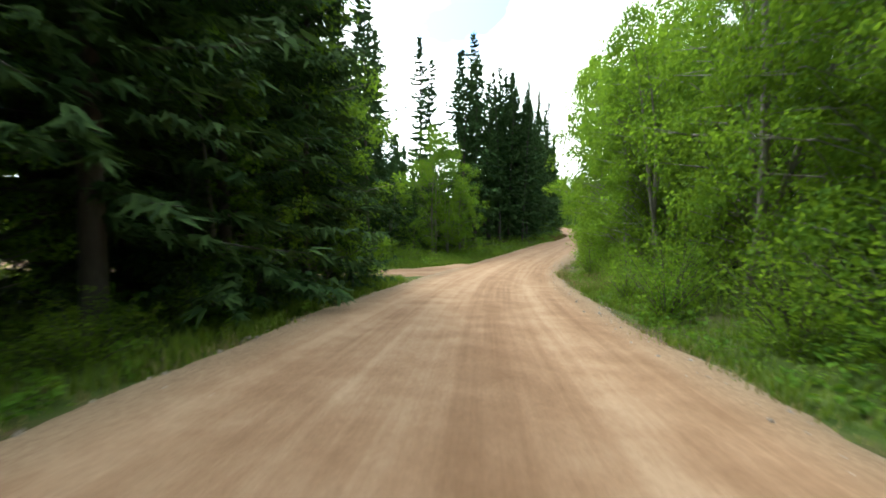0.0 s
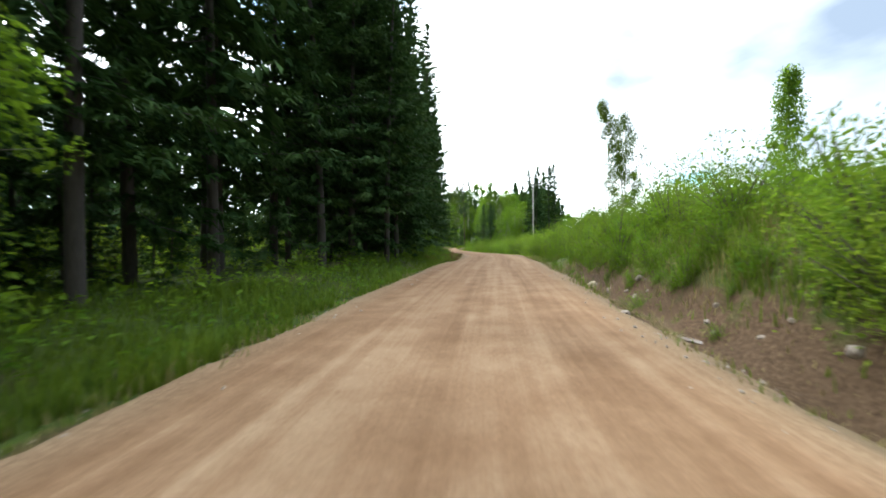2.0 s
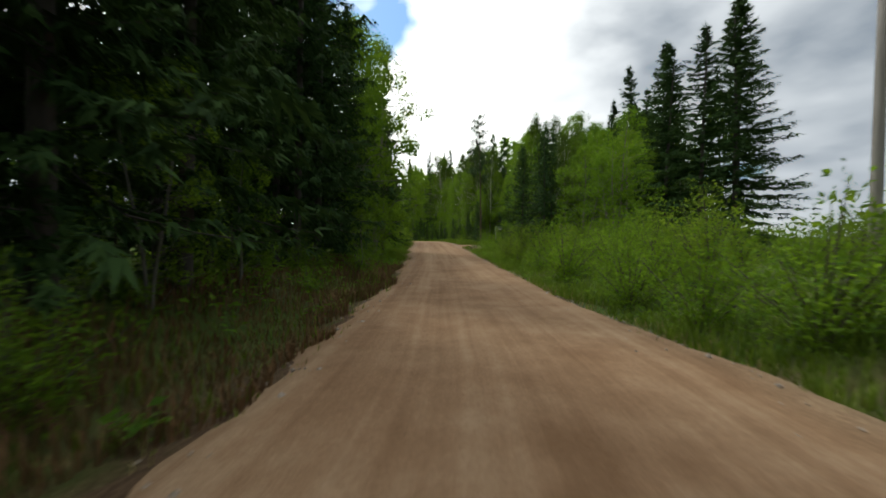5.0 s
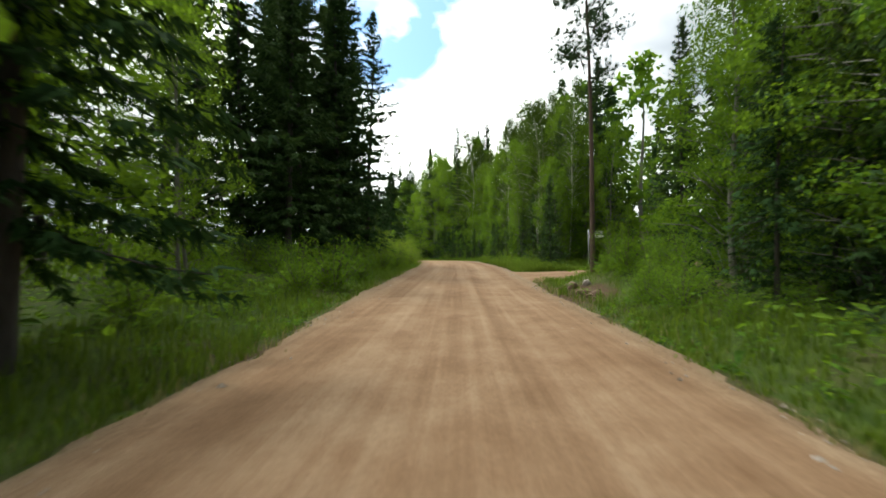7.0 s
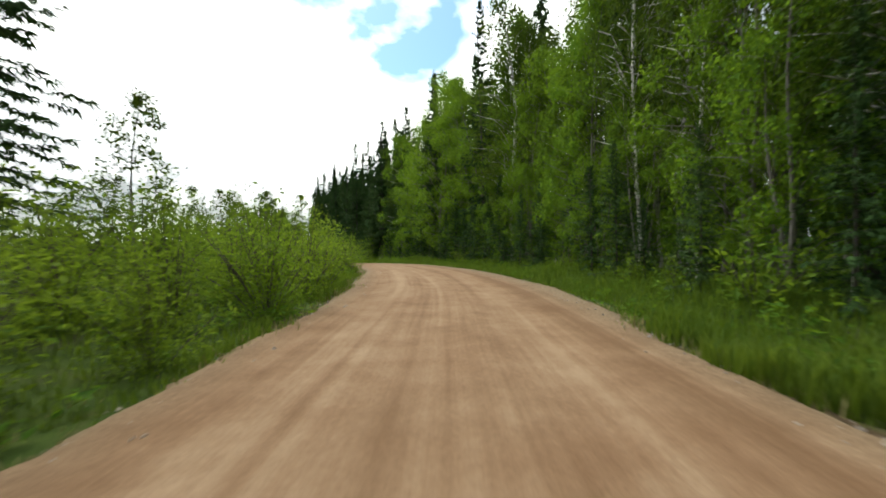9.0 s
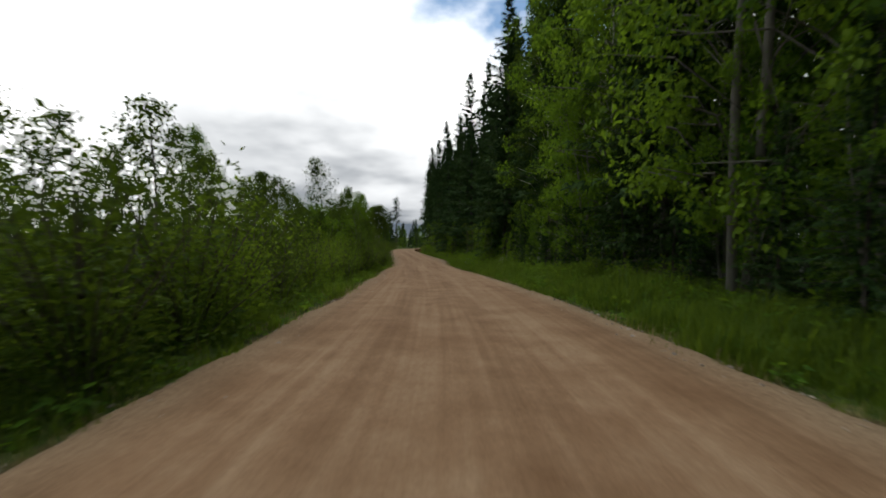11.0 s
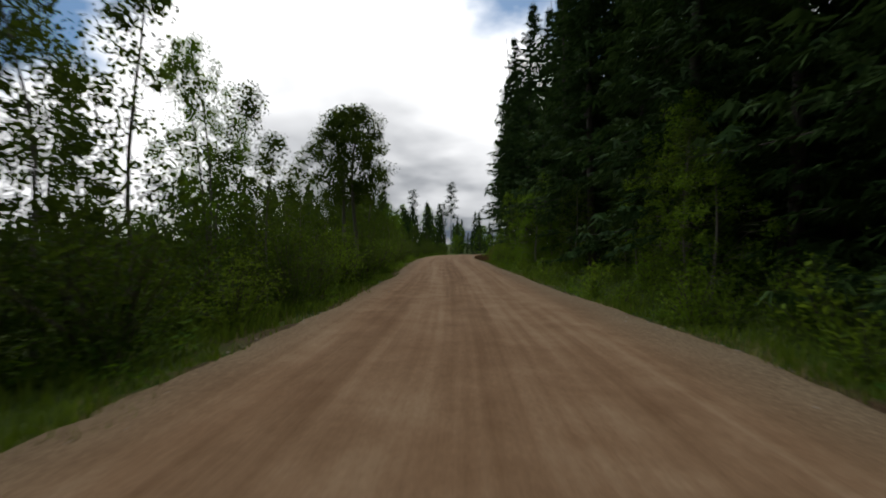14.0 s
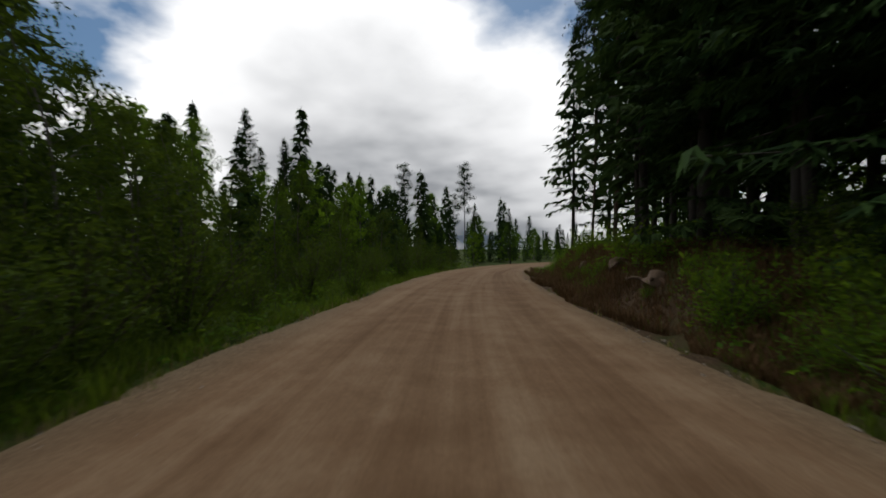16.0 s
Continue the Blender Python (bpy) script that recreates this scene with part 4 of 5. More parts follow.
for s, u, h, key in ((202, -8.5, 5.9, "leafy0"), (204.5, -7.6, 5.6, "windbirch0"), (209, -6.9, 5.7, "sapling0"), (210.5, -7.8, 5.2, "sapling1"), (216, -7.2, 9.3, "leafy0"), (218, -6.8, 9.4, "windbirch0"), (220, -7.6, 9.8, "leafy2"), (223.5, -6.7, 9.4, "leafy1"), (226.5, -7.6, 9.2, "sapling0"), (212.5, -8.4, 6.6, "leafy1"), (206, -8.6, 6.7, "sapling2"), (230.5, -7, 8.0, "sapling1"), (234.5, -7.4, 8.8, "leafy2"), (237.5, -8.2, 8.0, "windbirch0"), (188, -8.5, 6.6, "leafy1"), (190.5, -7.5, 5.2, "sapling0"), (192.5, -8, 5.5, "sapling1"), (194.5, -7, 5.0, "windbirch0"), (197, -8, 5.3, "sapling2"), (199.5, -7.4, 5.2, "sapling0"), (186, -7.4, 4.9, "sapling1"), (161, -9.6, 5.0, "sapling2"), (162.6, -8.7, 5.2, "sapling0"), (166, -7.4, 3.9, "sapling1"), (251.5, -6.2, 7.6, "windbirch0"), (253, -7.6, 7.8, "windbirch0"), (259, -7.2, 7.0, "windbirch0"), (262.5, -8.7, 8.2, "windbirch0"), (264, -9.6, 7.8, "sapling2"), (268, -11, 7.5, "leafy0")):
    plant_by(key, s, u, h, wide=0.62 if key[:2] == "le" else 1.0)
for x, y, top, key in ((-6, 323, 15.6, "pine0"), (-10.3, 329, 17.1, "pine1"), (-4, 293, 9.6, "pine1"), (3.2, 319, 6.8, "farspruce0"), (-9, 281, 8.0, "farspruce1"), (-15.7, 299, 10.2, "farspruce0"), (-13, 288, 8.5, "farspruce1"), (-1, 300, 7.5, "farspruce0")):
    plant(key, x, y, top - 1.15 - height_at(x, y))

for x, y, h, key in ((0.6, 262.2, 10.6, "spruce0"), (-1.2, 264.6, 8.8, "spruce1"), (-1.0, 267.3, 10.3, "spruce2"), (-3.4, 269.2, 10.0, "spruce0"), (-1.5, 271.5, 9.0, "spruce1"), (-4.6, 274.8, 10.2, "spruce2"), (-3.3, 278.3, 10.0, "spruce0"), (-5.4, 281.0, 10.2, "spruce1"), (-1.2, 285.2, 9.6, "spruce2"), (-3.9, 287.4, 9.4, "spruce0"), (1.0, 291.0, 9.0, "spruce1"), (4.4, 296.5, 8.6, "spruce0"), (8.6, 301.0, 8.4, "spruce2")):
    plant(key, x, y, h, wide=1.2)

# one side: dark spruce wall, then a thinner wood, then cleared ground with saplings
stand(1, -14, 13, -9, -5.6, 16, SP, 16, 22, 2.0)
stand(2, 2, 17, -7.4, -5.4, 8, LEAFY, 5.5, 9, 1.8, (0.55, 0.8))
stand(3, -14, 18, -5.8, -4.6, 14, BUSH, 0.7, 1.5, 1.2)
stand(4, 38, 56, -10, -7.0, 9, SP, 19, 24, 2.0, (0.95, 1.15))
stand(30, 53, 76, -7.8, -5.3, 13, SP, 19, 23, 1.8, (0.75, 0.95))
stand(70, 7, 15, -9, -5.2, 9, SP, 15, 20, 1.5)
stand(71, 6, 16, -9, -4.8, 16, YOUNG, 2.5, 6, 1.2)
stand(72, -2, 14, -16, -9, 12, OPEN, 15, 20, 1.8)
stand(21, 6, 34, -17, -9.5, 15, OPEN + ["spruce1"], 16, 21, 2.1)
stand(123, 26, 62, -15, -8.5, 30, YOUNG, 2.5, 6, 1.6)
stand(28, 12, 34, -14, -8, 8, MID, 2.0, 4.5, 1.8, (0.7, 0.9))
stand(86, 12, 34, -14, -7, 14, BUSH, 1.0, 2.0, 1.4)
stand(5, 40, 112, -13, -8.5, 20, ["tall0", "tall1"], 16, 22, 2.3)
stand(6, 74, 98, -6.9, -4.8, 13, SP, 16, 21, 1.9, (0.75, 0.95))
stand(27, 96, 116, -6.8, -4.9, 11, SP + ["leafy1"], 13, 18, 1.9, (0.75, 0.95))
stand(7, 62, 104, -6.0, -3.9, 14, MID, 2.0, 5.0, 1.5, (0.7, 1.0))
stand(80, 60, 106, -5.6, -3.4, 22, BUSH, 0.7, 1.6, 1.2)
stand(22, 112, 124, -15, -7.5, 2, OPEN, 16, 20, 2.6)
stand(9, 104, 126, -16, -6.5, 9, LEAFY + BIRCH + ["spruce1"], 8, 13, 2.4, (0.6, 0.9))
stand(10, 112, 142, -10, -4.4, 28, BUSH, 1.0, 2.4, 1.4)
stand(11, 142, 168, -9, -3.6, 44, WILLOW, 2.0, 3.5, 1.3, near=1.1)
stand(29, 144, 172, -13, -5.5, 14, SAP, 4.0, 5.6, 1.6)
stand(12, 166, 250, -6.5, -3.3, 78, SHADE_ALDER + SHADE_ALDER + WILLOW, 1.8, 3.6, 1.3, near=1.1)
stand(13, 172, 250, -12, -5.2, 64, SAP, 4.2, 6.8, 1.4)
stand(15, 248, 290, -10, -4.0, 36, SHADE_ALDER, 1.8, 3.4, 1.4)
stand(125, 199, 215, -9.4, -6.2, 11, SAP + ["midleaf0"], 5.0, 6.6, 1.3)
stand(126, 196, 214, -19, -9.5, 26, SHADE_ALDER + ["sapling1"], 3.8, 5.2, 1.5)
stand(130, 206, 216, 4.2, 5.6, 13, BUSH, 0.8, 1.5, 0.9, near=1.0)
stand(124, 217, 229, -9.5, -6.2, 8, SAP + ["windbirch0"], 7, 9.0, 1.5)
stand(20, 248, 292, -14, -6.0, 34, SAP, 4.0, 6.6, 1.4)
stand(87, 243, 266, -8.5, -4.3, 22, SHADE_ALDER, 1.6, 2.9, 1.2)
stand(89, 247, 266, -11, -6, 12, SAP, 5.0, 7.2, 1.3)
stand(17, 262, 318, -30, -8, 64, FAR + FAR + ["farleaf0"], 6, 11, 2.2)
stand(18, 290, 345, -14, -5, 24, ["farleaf0"] + FAR, 3.5, 6.5, 2.2)

# the other side
stand(31, -8, 33, 5.6, 9.0, 20, LEAFY, 10, 15, 2.1, (0.75, 1.0))
stand(32, -10, 35, 9.0, 16, 16, LEAFY + ["tall0"], 13, 18, 2.6)
stand(76, 18, 36, 6.5, 13, 14, LEAFY, 8, 14, 1.8, (0.7, 0.95))
stand(33, -8, 34, 4.2, 6.6, 34, BUSH, 1.0, 2.8, 1.2)
stand(34, 26, 64, 4.3, 9.0, 74, WILLOW + BUSH, 1.3, 2.5, 1.1, near=1.75)
stand(36, 60, 108, 3.9, 9.0, 84, WILLOW + WILLOW + BUSH, 1.7, 2.9, 1.1, near=0.8)
stand(37, 62, 92, 14, 22, 9, SAP, 4, 6, 2.4)
stand(120, 119, 128, 9, 18, 14, BIRCH + LEAFY + ["spruce0"], 11, 14, 1.8, (0.7, 0.9))
stand(121, 114, 130, 13, 22, 22, BIRCH + SP + LEAFY, 12, 15, 1.9, (0.8, 1.0))
stand(38, 101, 121, 6.5, 11.0, 14, MID + YOUNG, 6, 10, 1.9, (0.75, 1.05))
stand(39, 106, 124, 10, 20, 15, LEAFY + BIRCH + ["tall0", "spruce2"], 9, 14, 2.4)
stand(40, 114, 126, 8.5, 20, 11, BIRCH + ["leafy1"], 12, 15, 2.4, (0.7, 0.95))
stand(41, 108, 126, 4.6, 7.5, 14, BUSH, 0.8, 1.8, 1.3)
stand(42, 146, 168, 7.8, 11, 20, BIRCH + LEAFY + LEAFY + ["spruce2"], 14, 19, 1.9, (0.6, 0.85))
stand(77, 136, 147, 7.6, 12, 9, LEAFY + ["spruce2"], 9, 15, 1.8, (0.6, 0.8))
plant_by("spruce1", 142.8, 11.6, 17)
plant_by("youngspruce0", 141.5, 7.4, 6.5)
plant_by("birch1", 142.0, 9.0, 16, wide=0.6)
stand(24, 168, 200, 7.5, 10.5, 22, BIRCH + LEAFY + ["spruce0", "spruce2"], 18, 22.5, 2.0, (0.6, 0.8))
stand(43, 146, 215, 10, 15, 30, MIDBIRCH + ["tall0", "tall1"], 17, 22, 2.4)
stand(52, 134, 150, 8.5, 24, 22, YOUNG + MID, 4, 8.5, 1.7, (0.8, 1.0))
stand(53, 142, 204, 7.2, 9.2, 34, MID + ["leafy2"], 5, 10, 1.7, (0.7, 0.9))
stand(54, 112, 128, 9, 24, 16, YOUNG + MID, 4, 8, 1.8, (0.8, 1.0))
stand(44, 138, 205, 6.2, 7.6, 42, YOUNG, 2.5, 6.5, 1.4, (0.7, 0.95))
stand(45, 198, 268, 7.0, 11, 34, SP, 18, 24, 2.1)
stand(46, 194, 290, 11, 17, 42, ["tall0", "tall1"], 18, 23, 2.2)
stand(47, 203, 258, 5.4, 7.4, 12, SAP, 3.5, 6.0, 1.5, (0.9, 1.2))
stand(127, 203, 258, 5.6, 7.4, 12, MID, 3.0, 7.0, 1.5, (0.7, 0.95))
stand(85, 200, 258, 5.0, 7.2, 22, BUSH, 1.0, 2.0, 1.2)
stand(49, 262, 285, 5.6, 9.5, 12, TALL + ["pine0", "birch0"], 14, 20, 2.2)

# low bushes at the road
stand(128, 252, 262.5, 4.0, 6.8, 22, SHADE_ALDER + BUSH, 0.9, 1.9, 0.9, near=0.7)
stand(73, 24, 62, 4.2, 6.2, 110, WILLOW + BUSH, 0.6, 1.3, 0.55, near=1.5)

# woods closing the view further off
B = dict(joined=True)
stand(60, -60, -10, 6, 40, 30, ["farleaf0"] + FAR, 10, 18, 2.5, **B)
stand(61, -60, 6, -40, -10, 45, FAR, 13, 20, 2.3, **B)
stand(79, 20, 46, -34, -15, 46, FAR, 7, 12, 2.0, **B)
stand(91, 160, 310, -52, -26, 80, FAR + ["farleaf0"], 3.5, 6.0, 2.2, **B)
stand(122, 78, 112, -32, -12, 42, FAR, 8, 13, 2.0, **B)
DEEP = ["deepspruce0", "deepspruce0", "deepleaf0"]
stand(101, -60, 92, -110, -40, 150, DEEP, 11, 17, 3.0, **B)
stand(110, 92, 150, -110, -45, 60, DEEP, 5, 8, 3.0, **B)
stand(102, 150, 420, -170, -95, 170, DEEP, 6, 9, 3.4, **B)
stand(103, -60, 30, 38, 120, 90, DEEP, 12, 18, 3.0, **B)
stand(104, 30, 112, 120, 170, 70, DEEP, 4, 6, 3.2, **B)
stand(105, 160, 420, 40, 100, 190, DEEP, 11, 17, 3.2, **B)
stand(62, 330, 420, -60, -6, 40, FAR + ["farleaf0"], 6, 11, 4, **B)
stand(63, 285, 420, 7, 50, 60, FAR + ["farleaf0"], 7, 13, 3, **B)
stand(64, 150, 300, -75, -55, 70, FAR + ["farleaf0"], 4, 7.5, 2.5, **B)
stand(65, 36, 104, -40, -14, 56, FAR, 10, 15, 2.3, **B)
stand(66, 104, 150, -45, -22, 34, FAR + ["farleaf0"], 4, 8, 2.5, **B)
stand(67, -10, 40, 15, 40, 45, FAR + ["farleaf0"], 12, 18, 2.4, **B)
stand(68, 119, 136, 16, 27, 34, FAR, 10, 14, 2.2, **B)
stand(69, 136, 290, 14, 38, 120, FAR + ["farleaf0"], 12, 20, 2.4, **B)
for k in range(34):
    JOINED.append((FAR[k % 2], -8 + k * 1.9, 437 + 3 * math.sin(k * 2.1), 9 + 2.5 * math.sin(k * 1.3), k * 1.7, 1.0))
background_forest("background_forest", "dense spruce and leaf forest standing behind the roadside trees", "forest")
stand(8, 24, 66, -8.5, -4.8, 32, FARBUSH, 0.5, 1.3, 1.3, **B)
stand(48, 204, 262, 4.4, 6.0, 30, FARBUSH, 0.9, 1.8, 1.2, **B)
stand(50, 256, 292, 4.6, 7.5, 22, FARBUSH, 0.9, 2.0, 1.3, **B)
stand(26, 138, 205, 5.8, 7.2, 16, FARBUSH, 1.0, 2.2, 1.5, **B)
stand(125, 26, 60, 3.6, 5.0, 46, BUSH, 0.3, 0.7, 0.6, near=0.75, **B)
stand(82, 256, 284, 3.8, 7.0, 44, BUSH, 0.35, 0.95, 0.7, near=1.0, **B)
stand(129, 84, 122, 9, 30, 60, FARBUSH, 2.2, 3.6, 1.6, **B)
stand(74, 108, 152, 15, 30, 44, FARBUSH, 2.2, 3.6, 1.6, **B)
stand(75, 112, 156, -32, -12, 60, FARBUSH, 2.2, 3.6, 1.6, **B)
stand(78, 4, 68, -28, -11, 95, FARBUSH, 1.8, 3.4, 1.6, **B)
stand(126, 268, 304, -22, -9, 44, FAR + ["farleaf0"], 5.5, 8, 2.0, **B)
stand(84, 122, 146, -15, -9, 30, FARBUSH, 1.4, 2.3, 1.2, **B)
stand(90, 165, 300, -30, -13, 70, FAR_SHADE_ALDER, 2.4, 3.8, 1.8, **B)
stand(35, 40, 92, 9.0, 15.0, 46, FARBUSH, 2.0, 3.2, 1.6, **B)
stand(23, 152, 250, -12, -6, 60, FAR_SHADE_ALDER, 2.0, 3.6, 1.6, **B)
stand(25, 150, 290, -26, -12, 90, FAR_SHADE_ALDER, 2.0, 3.4, 2.0, **B)
background_forest("background_thicket", "dense green thicket of bushes behind the verge", "thicket")


# ---- grass, undergrowth and loose stones ----
def blades(name, seed, count, s0, s1, reach, low, high, width, material, label, side=0, lift=0.3):
    g = np.random.default_rng(seed)
    s = g.uniform(s0, s1, count)
    sign = np.where(g.uniform(0, 1, count) < 0.5, -1, 1) if side == 0 else np.full(count, side)
    d = lift + reach * g.uniform(0, 1, count) ** 1.4 + 0.25 * np.sin(s * 0.8) + 0.2 * np.sin(s * 2.7)
    u = np.where(sign < 0, -LEFT_EDGE(s) - d, RIGHT_EDGE(s) + d)
    x, y = spot(s, u)
    keep = (fork_gap(x, y) > 2.25) & ~((u > 0) & (s > 24) & (s < 58) & (d < 1.7) & (g.uniform(0, 1, count) < 0.85)) & ~((u > 0) & (s > 261) & (s < 279) & (d < 3.0) & (g.uniform(0, 1, count) < (0.3 if material == BROWN_GRASS else 0.85)))
    keep &= ~((u < 0) & (s > 60) & (s < 104) & (g.uniform(0, 1, count) < (0.0 if material == BROWN_GRASS else 0.65)))
    keep &= np.hypot((s - 123.4) / 1.5, (u - 4.0) / 0.8) > g.uniform(0.6, 1.4, count)
    keep &= np.hypot((s - 203.8) / 1.5, (u - 5.6) / 1.0) > g.uniform(0.7, 1.2, count)
    x, y = x[keep], y[keep]
    n = len(x)
    z = land(x, y)
    h = g.uniform(low, high, n) * (0.6 + 0.8 * np.abs(np.sin(x * 0.7) * np.cos(y * 0.6)))
    az, tip = g.uniform(0, 6.28, n), g.uniform(0.1, 0.6, n) * h
    w = g.uniform(0.6, 1.2, n) * width / 2
    ox, oy = np.cos(az), np.sin(az)
    base = np.stack([x, y, z - 0.04], 1)
    a = base + np.stack([-oy * w, ox * w, 0 * w], 1)
    b = base + np.stack([oy * w, -ox * w, 0 * w], 1)
    mid = base + np.stack([ox * tip * 0.35, oy * tip * 0.35, h * 0.65], 1)
    c1, c2 = mid + np.stack([oy * w * 0.8, -ox * w * 0.8, 0 * w], 1), mid + np.stack([-oy * w * 0.8, ox * w * 0.8, 0 * w], 1)
    t = base + np.stack([ox * tip, oy * tip, h], 1)
    v = np.stack([a, b, c1, c2, t], 1).reshape(-1, 3)
    i = np.arange(n)[:, None] * 5
    tagged(new(name, mesh_of(name, v, i + np.array([[0, 1, 2, 3]]), i + np.array([[3, 2, 4]]), material)), label, "grass", kind="stuff")


blades("roadside_grass", 5, 230000, -8, 290, 3.4, 0.10, 0.40, 0.026, GRASS, "green grass growing along both road verges", 0, 0.62)
blades("tall_verge_grass", 6, 52000, 134, 218, 3.2, 0.22, 0.6, 0.026, GRASS, "tall lush grass on the verge below the forest edge", 1, 0.85)
blades("side_road_grass", 11, 16000, 133, 147, 7.0, 0.25, 0.65, 0.026, GRASS, "tall green grass round the signpost at the side road", 1)
blades("bank_grass", 7, 22000, 22, 70, 4.5, 0.2, 0.55, 0.026, GRASS, "green grass on the eroded bank", 1, 1.6)
blades("dry_grass", 8, 24000, 16, 68, 2.0, 0.12, 0.35, 0.02, DRY_GRASS, "dry straw-coloured grass at the foot of the bank", 1, 0.5)
blades("track_side_grass", 13, 42000, 6, 42, 17.0, 0.12, 0.40, 0.028, GRASS, "grass on the forest floor beside the narrow track", -1, 0.6)
blades("earth_bank_grass", 14, 60000, 258, 284, 4.0, 0.15, 0.45, 0.022, BROWN_GRASS, "brown withered grass hanging over the cut earth bank", 1, 0.5)
blades("dry_verge_grass", 9, 34000, -8, 290, 1.2, 0.05, 0.24, 0.018, DRY_GRASS, "sparse dry grass on the gravel edge", 0, 0.12)
blades("sparse_edge_grass", 15, 30000, -8, 290, 1.0, 0.05, 0.22, 0.02, GRASS, "sparse green tufts rooted in the gravel shoulder", 0, 0.15)
blades("withered_verge_grass", 16, 26000, 60, 104, 3.2, 0.12, 0.4, 0.022, BROWN_GRASS, "brown withered grass under the trees", -1, 0.5)


def undergrowth():
    g = np.random.default_rng(77)
    n = 46000
    s = g.uniform(-15, 300, n)
    d = 2.2 + 12 * g.uniform(0, 1, n) ** 1.3
    u = np.where(g.uniform(0, 1, n) < 0.55, -LEFT_EDGE(s) - d, RIGHT_EDGE(s) + d)
    x, y = spot(s, u)
    keep = fork_gap(x, y) > 3.0
    x, y = x[keep], y[keep]
    m = len(x)
    c = np.stack([x, y, land(x, y) + g.uniform(0.05, 0.45, m)], 1)
    size = g.uniform(0.12, 0.30, m)
    v, q = leaf_arrays(c, g.normal(0, 1, (m, 3)) * np.array([1, 1, 0.4]), np.array([0, 0, 1.0]) + g.normal(0, 0.35, (m, 3)), size, size * 0.5)
    tagged(new("undergrowth", mesh_of("undergrowth", v, q, None, LEAF)), "low leafy undergrowth and ferns on the forest floor", "undergrowth", kind="stuff")


undergrowth()


def verge_weeds():
    """Low leafy weeds in patches between the gravel and the bushes."""
    g = np.random.default_rng(79)
    n = 4200
    s = g.uniform(-8, 292, n)
    d = 0.55 + 3.0 * g.uniform(0, 1, n) ** 1.2
    u = np.where(g.uniform(0, 1, n) < 0.5, -LEFT_EDGE(s) - d, RIGHT_EDGE(s) + d)
    x, y = spot(s, u)
    bare = (u > 0) & (((s > 24) & (s < 58) & (d < 1.7)) | ((s > 262) & (s < 279) & (d < 2.4)))
    keep = (fork_gap(x, y) > 2.9) & (np.sin(s * 0.43) + np.sin(s * 0.17 + 2) + g.uniform(-1.2, 1.2, n) > -0.5) & ~bare
    x, y, d = x[keep], y[keep], d[keep]
    per = 16
    h = np.repeat(g.uniform(0.15, 0.5, len(x)) * np.clip(0.5 + d / 2.5, 0.5, 1.3), per)
    m = len(h)
    az, r = g.uniform(0, 6.28, m), g.uniform(0.02, 0.24, m)
    c = np.stack([np.repeat(x, per) + np.cos(az) * r, np.repeat(y, per) + np.sin(az) * r, np.repeat(land(x, y), per) + h * g.uniform(0.15, 1, m)], 1)
    way = np.stack([np.cos(az), np.sin(az), g.uniform(-0.5, 0.6, m)], 1)
    size = g.uniform(0.07, 0.17, m)
    v, q = leaf_arrays(c, way, np.array([0, 0, 1.0]) + g.normal(0, 0.35, (m, 3)), size, size * g.uniform(0.4, 0.6, m))
    tagged(new("verge_weeds", mesh_of("verge_weeds", v, q, None, LEAF)), "low broad-leaved weeds in patches along the road verges", "weeds", kind="stuff")


verge_weeds()


def loose_stones():
    g = np.random.default_rng(88)
    n = 5200
    s = g.uniform(-5, 285, n)
    side = g.uniform(0, 1, n) < 0.4
    d = g.normal(0.08, 0.32, n)
    u = np.where(side, -LEFT_EDGE(s) - d, RIGHT_EDGE(s) + d)
    x, y = spot(s, u)
    mid = (RIGHT_EDGE(s) - LEFT_EDGE(s)) / 2
    z = np.where(d < 0, np.interp(s, S, Q[:, 2]) - 0.012 * np.abs(u - mid), np.interp(s, S, Q[:, 2]) - 0.05 - 0.3 * d)
    r = 0.012 + 0.03 * g.uniform(0, 1, n) ** 3
    oct_v = np.array([[1, 0, 0], [0, 1, 0], [-1, 0, 0], [0, -1, 0], [0, 0, 0.8], [0, 0, -0.8]], float)
    v = np.stack([x, y, z], 1)[:, None] + oct_v[None] * r[:, None, None] * g.uniform(0.6, 1.4, (n, 6, 1))
    f = np.array([[0, 1, 4], [1, 2, 4], [2, 3, 4], [3, 0, 4], [1, 0, 5], [2, 1, 5], [3, 2, 5], [0, 3, 5]])
    tagged(new("loose_stones", mesh_of("loose_stones", v.reshape(-1, 3), None, (np.arange(n)[:, None, None] * 6 + f[None]).reshape(-1, 3), STONE)), "small loose grey stones along the gravel edges", "stones", kind="stuff")


loose_stones()


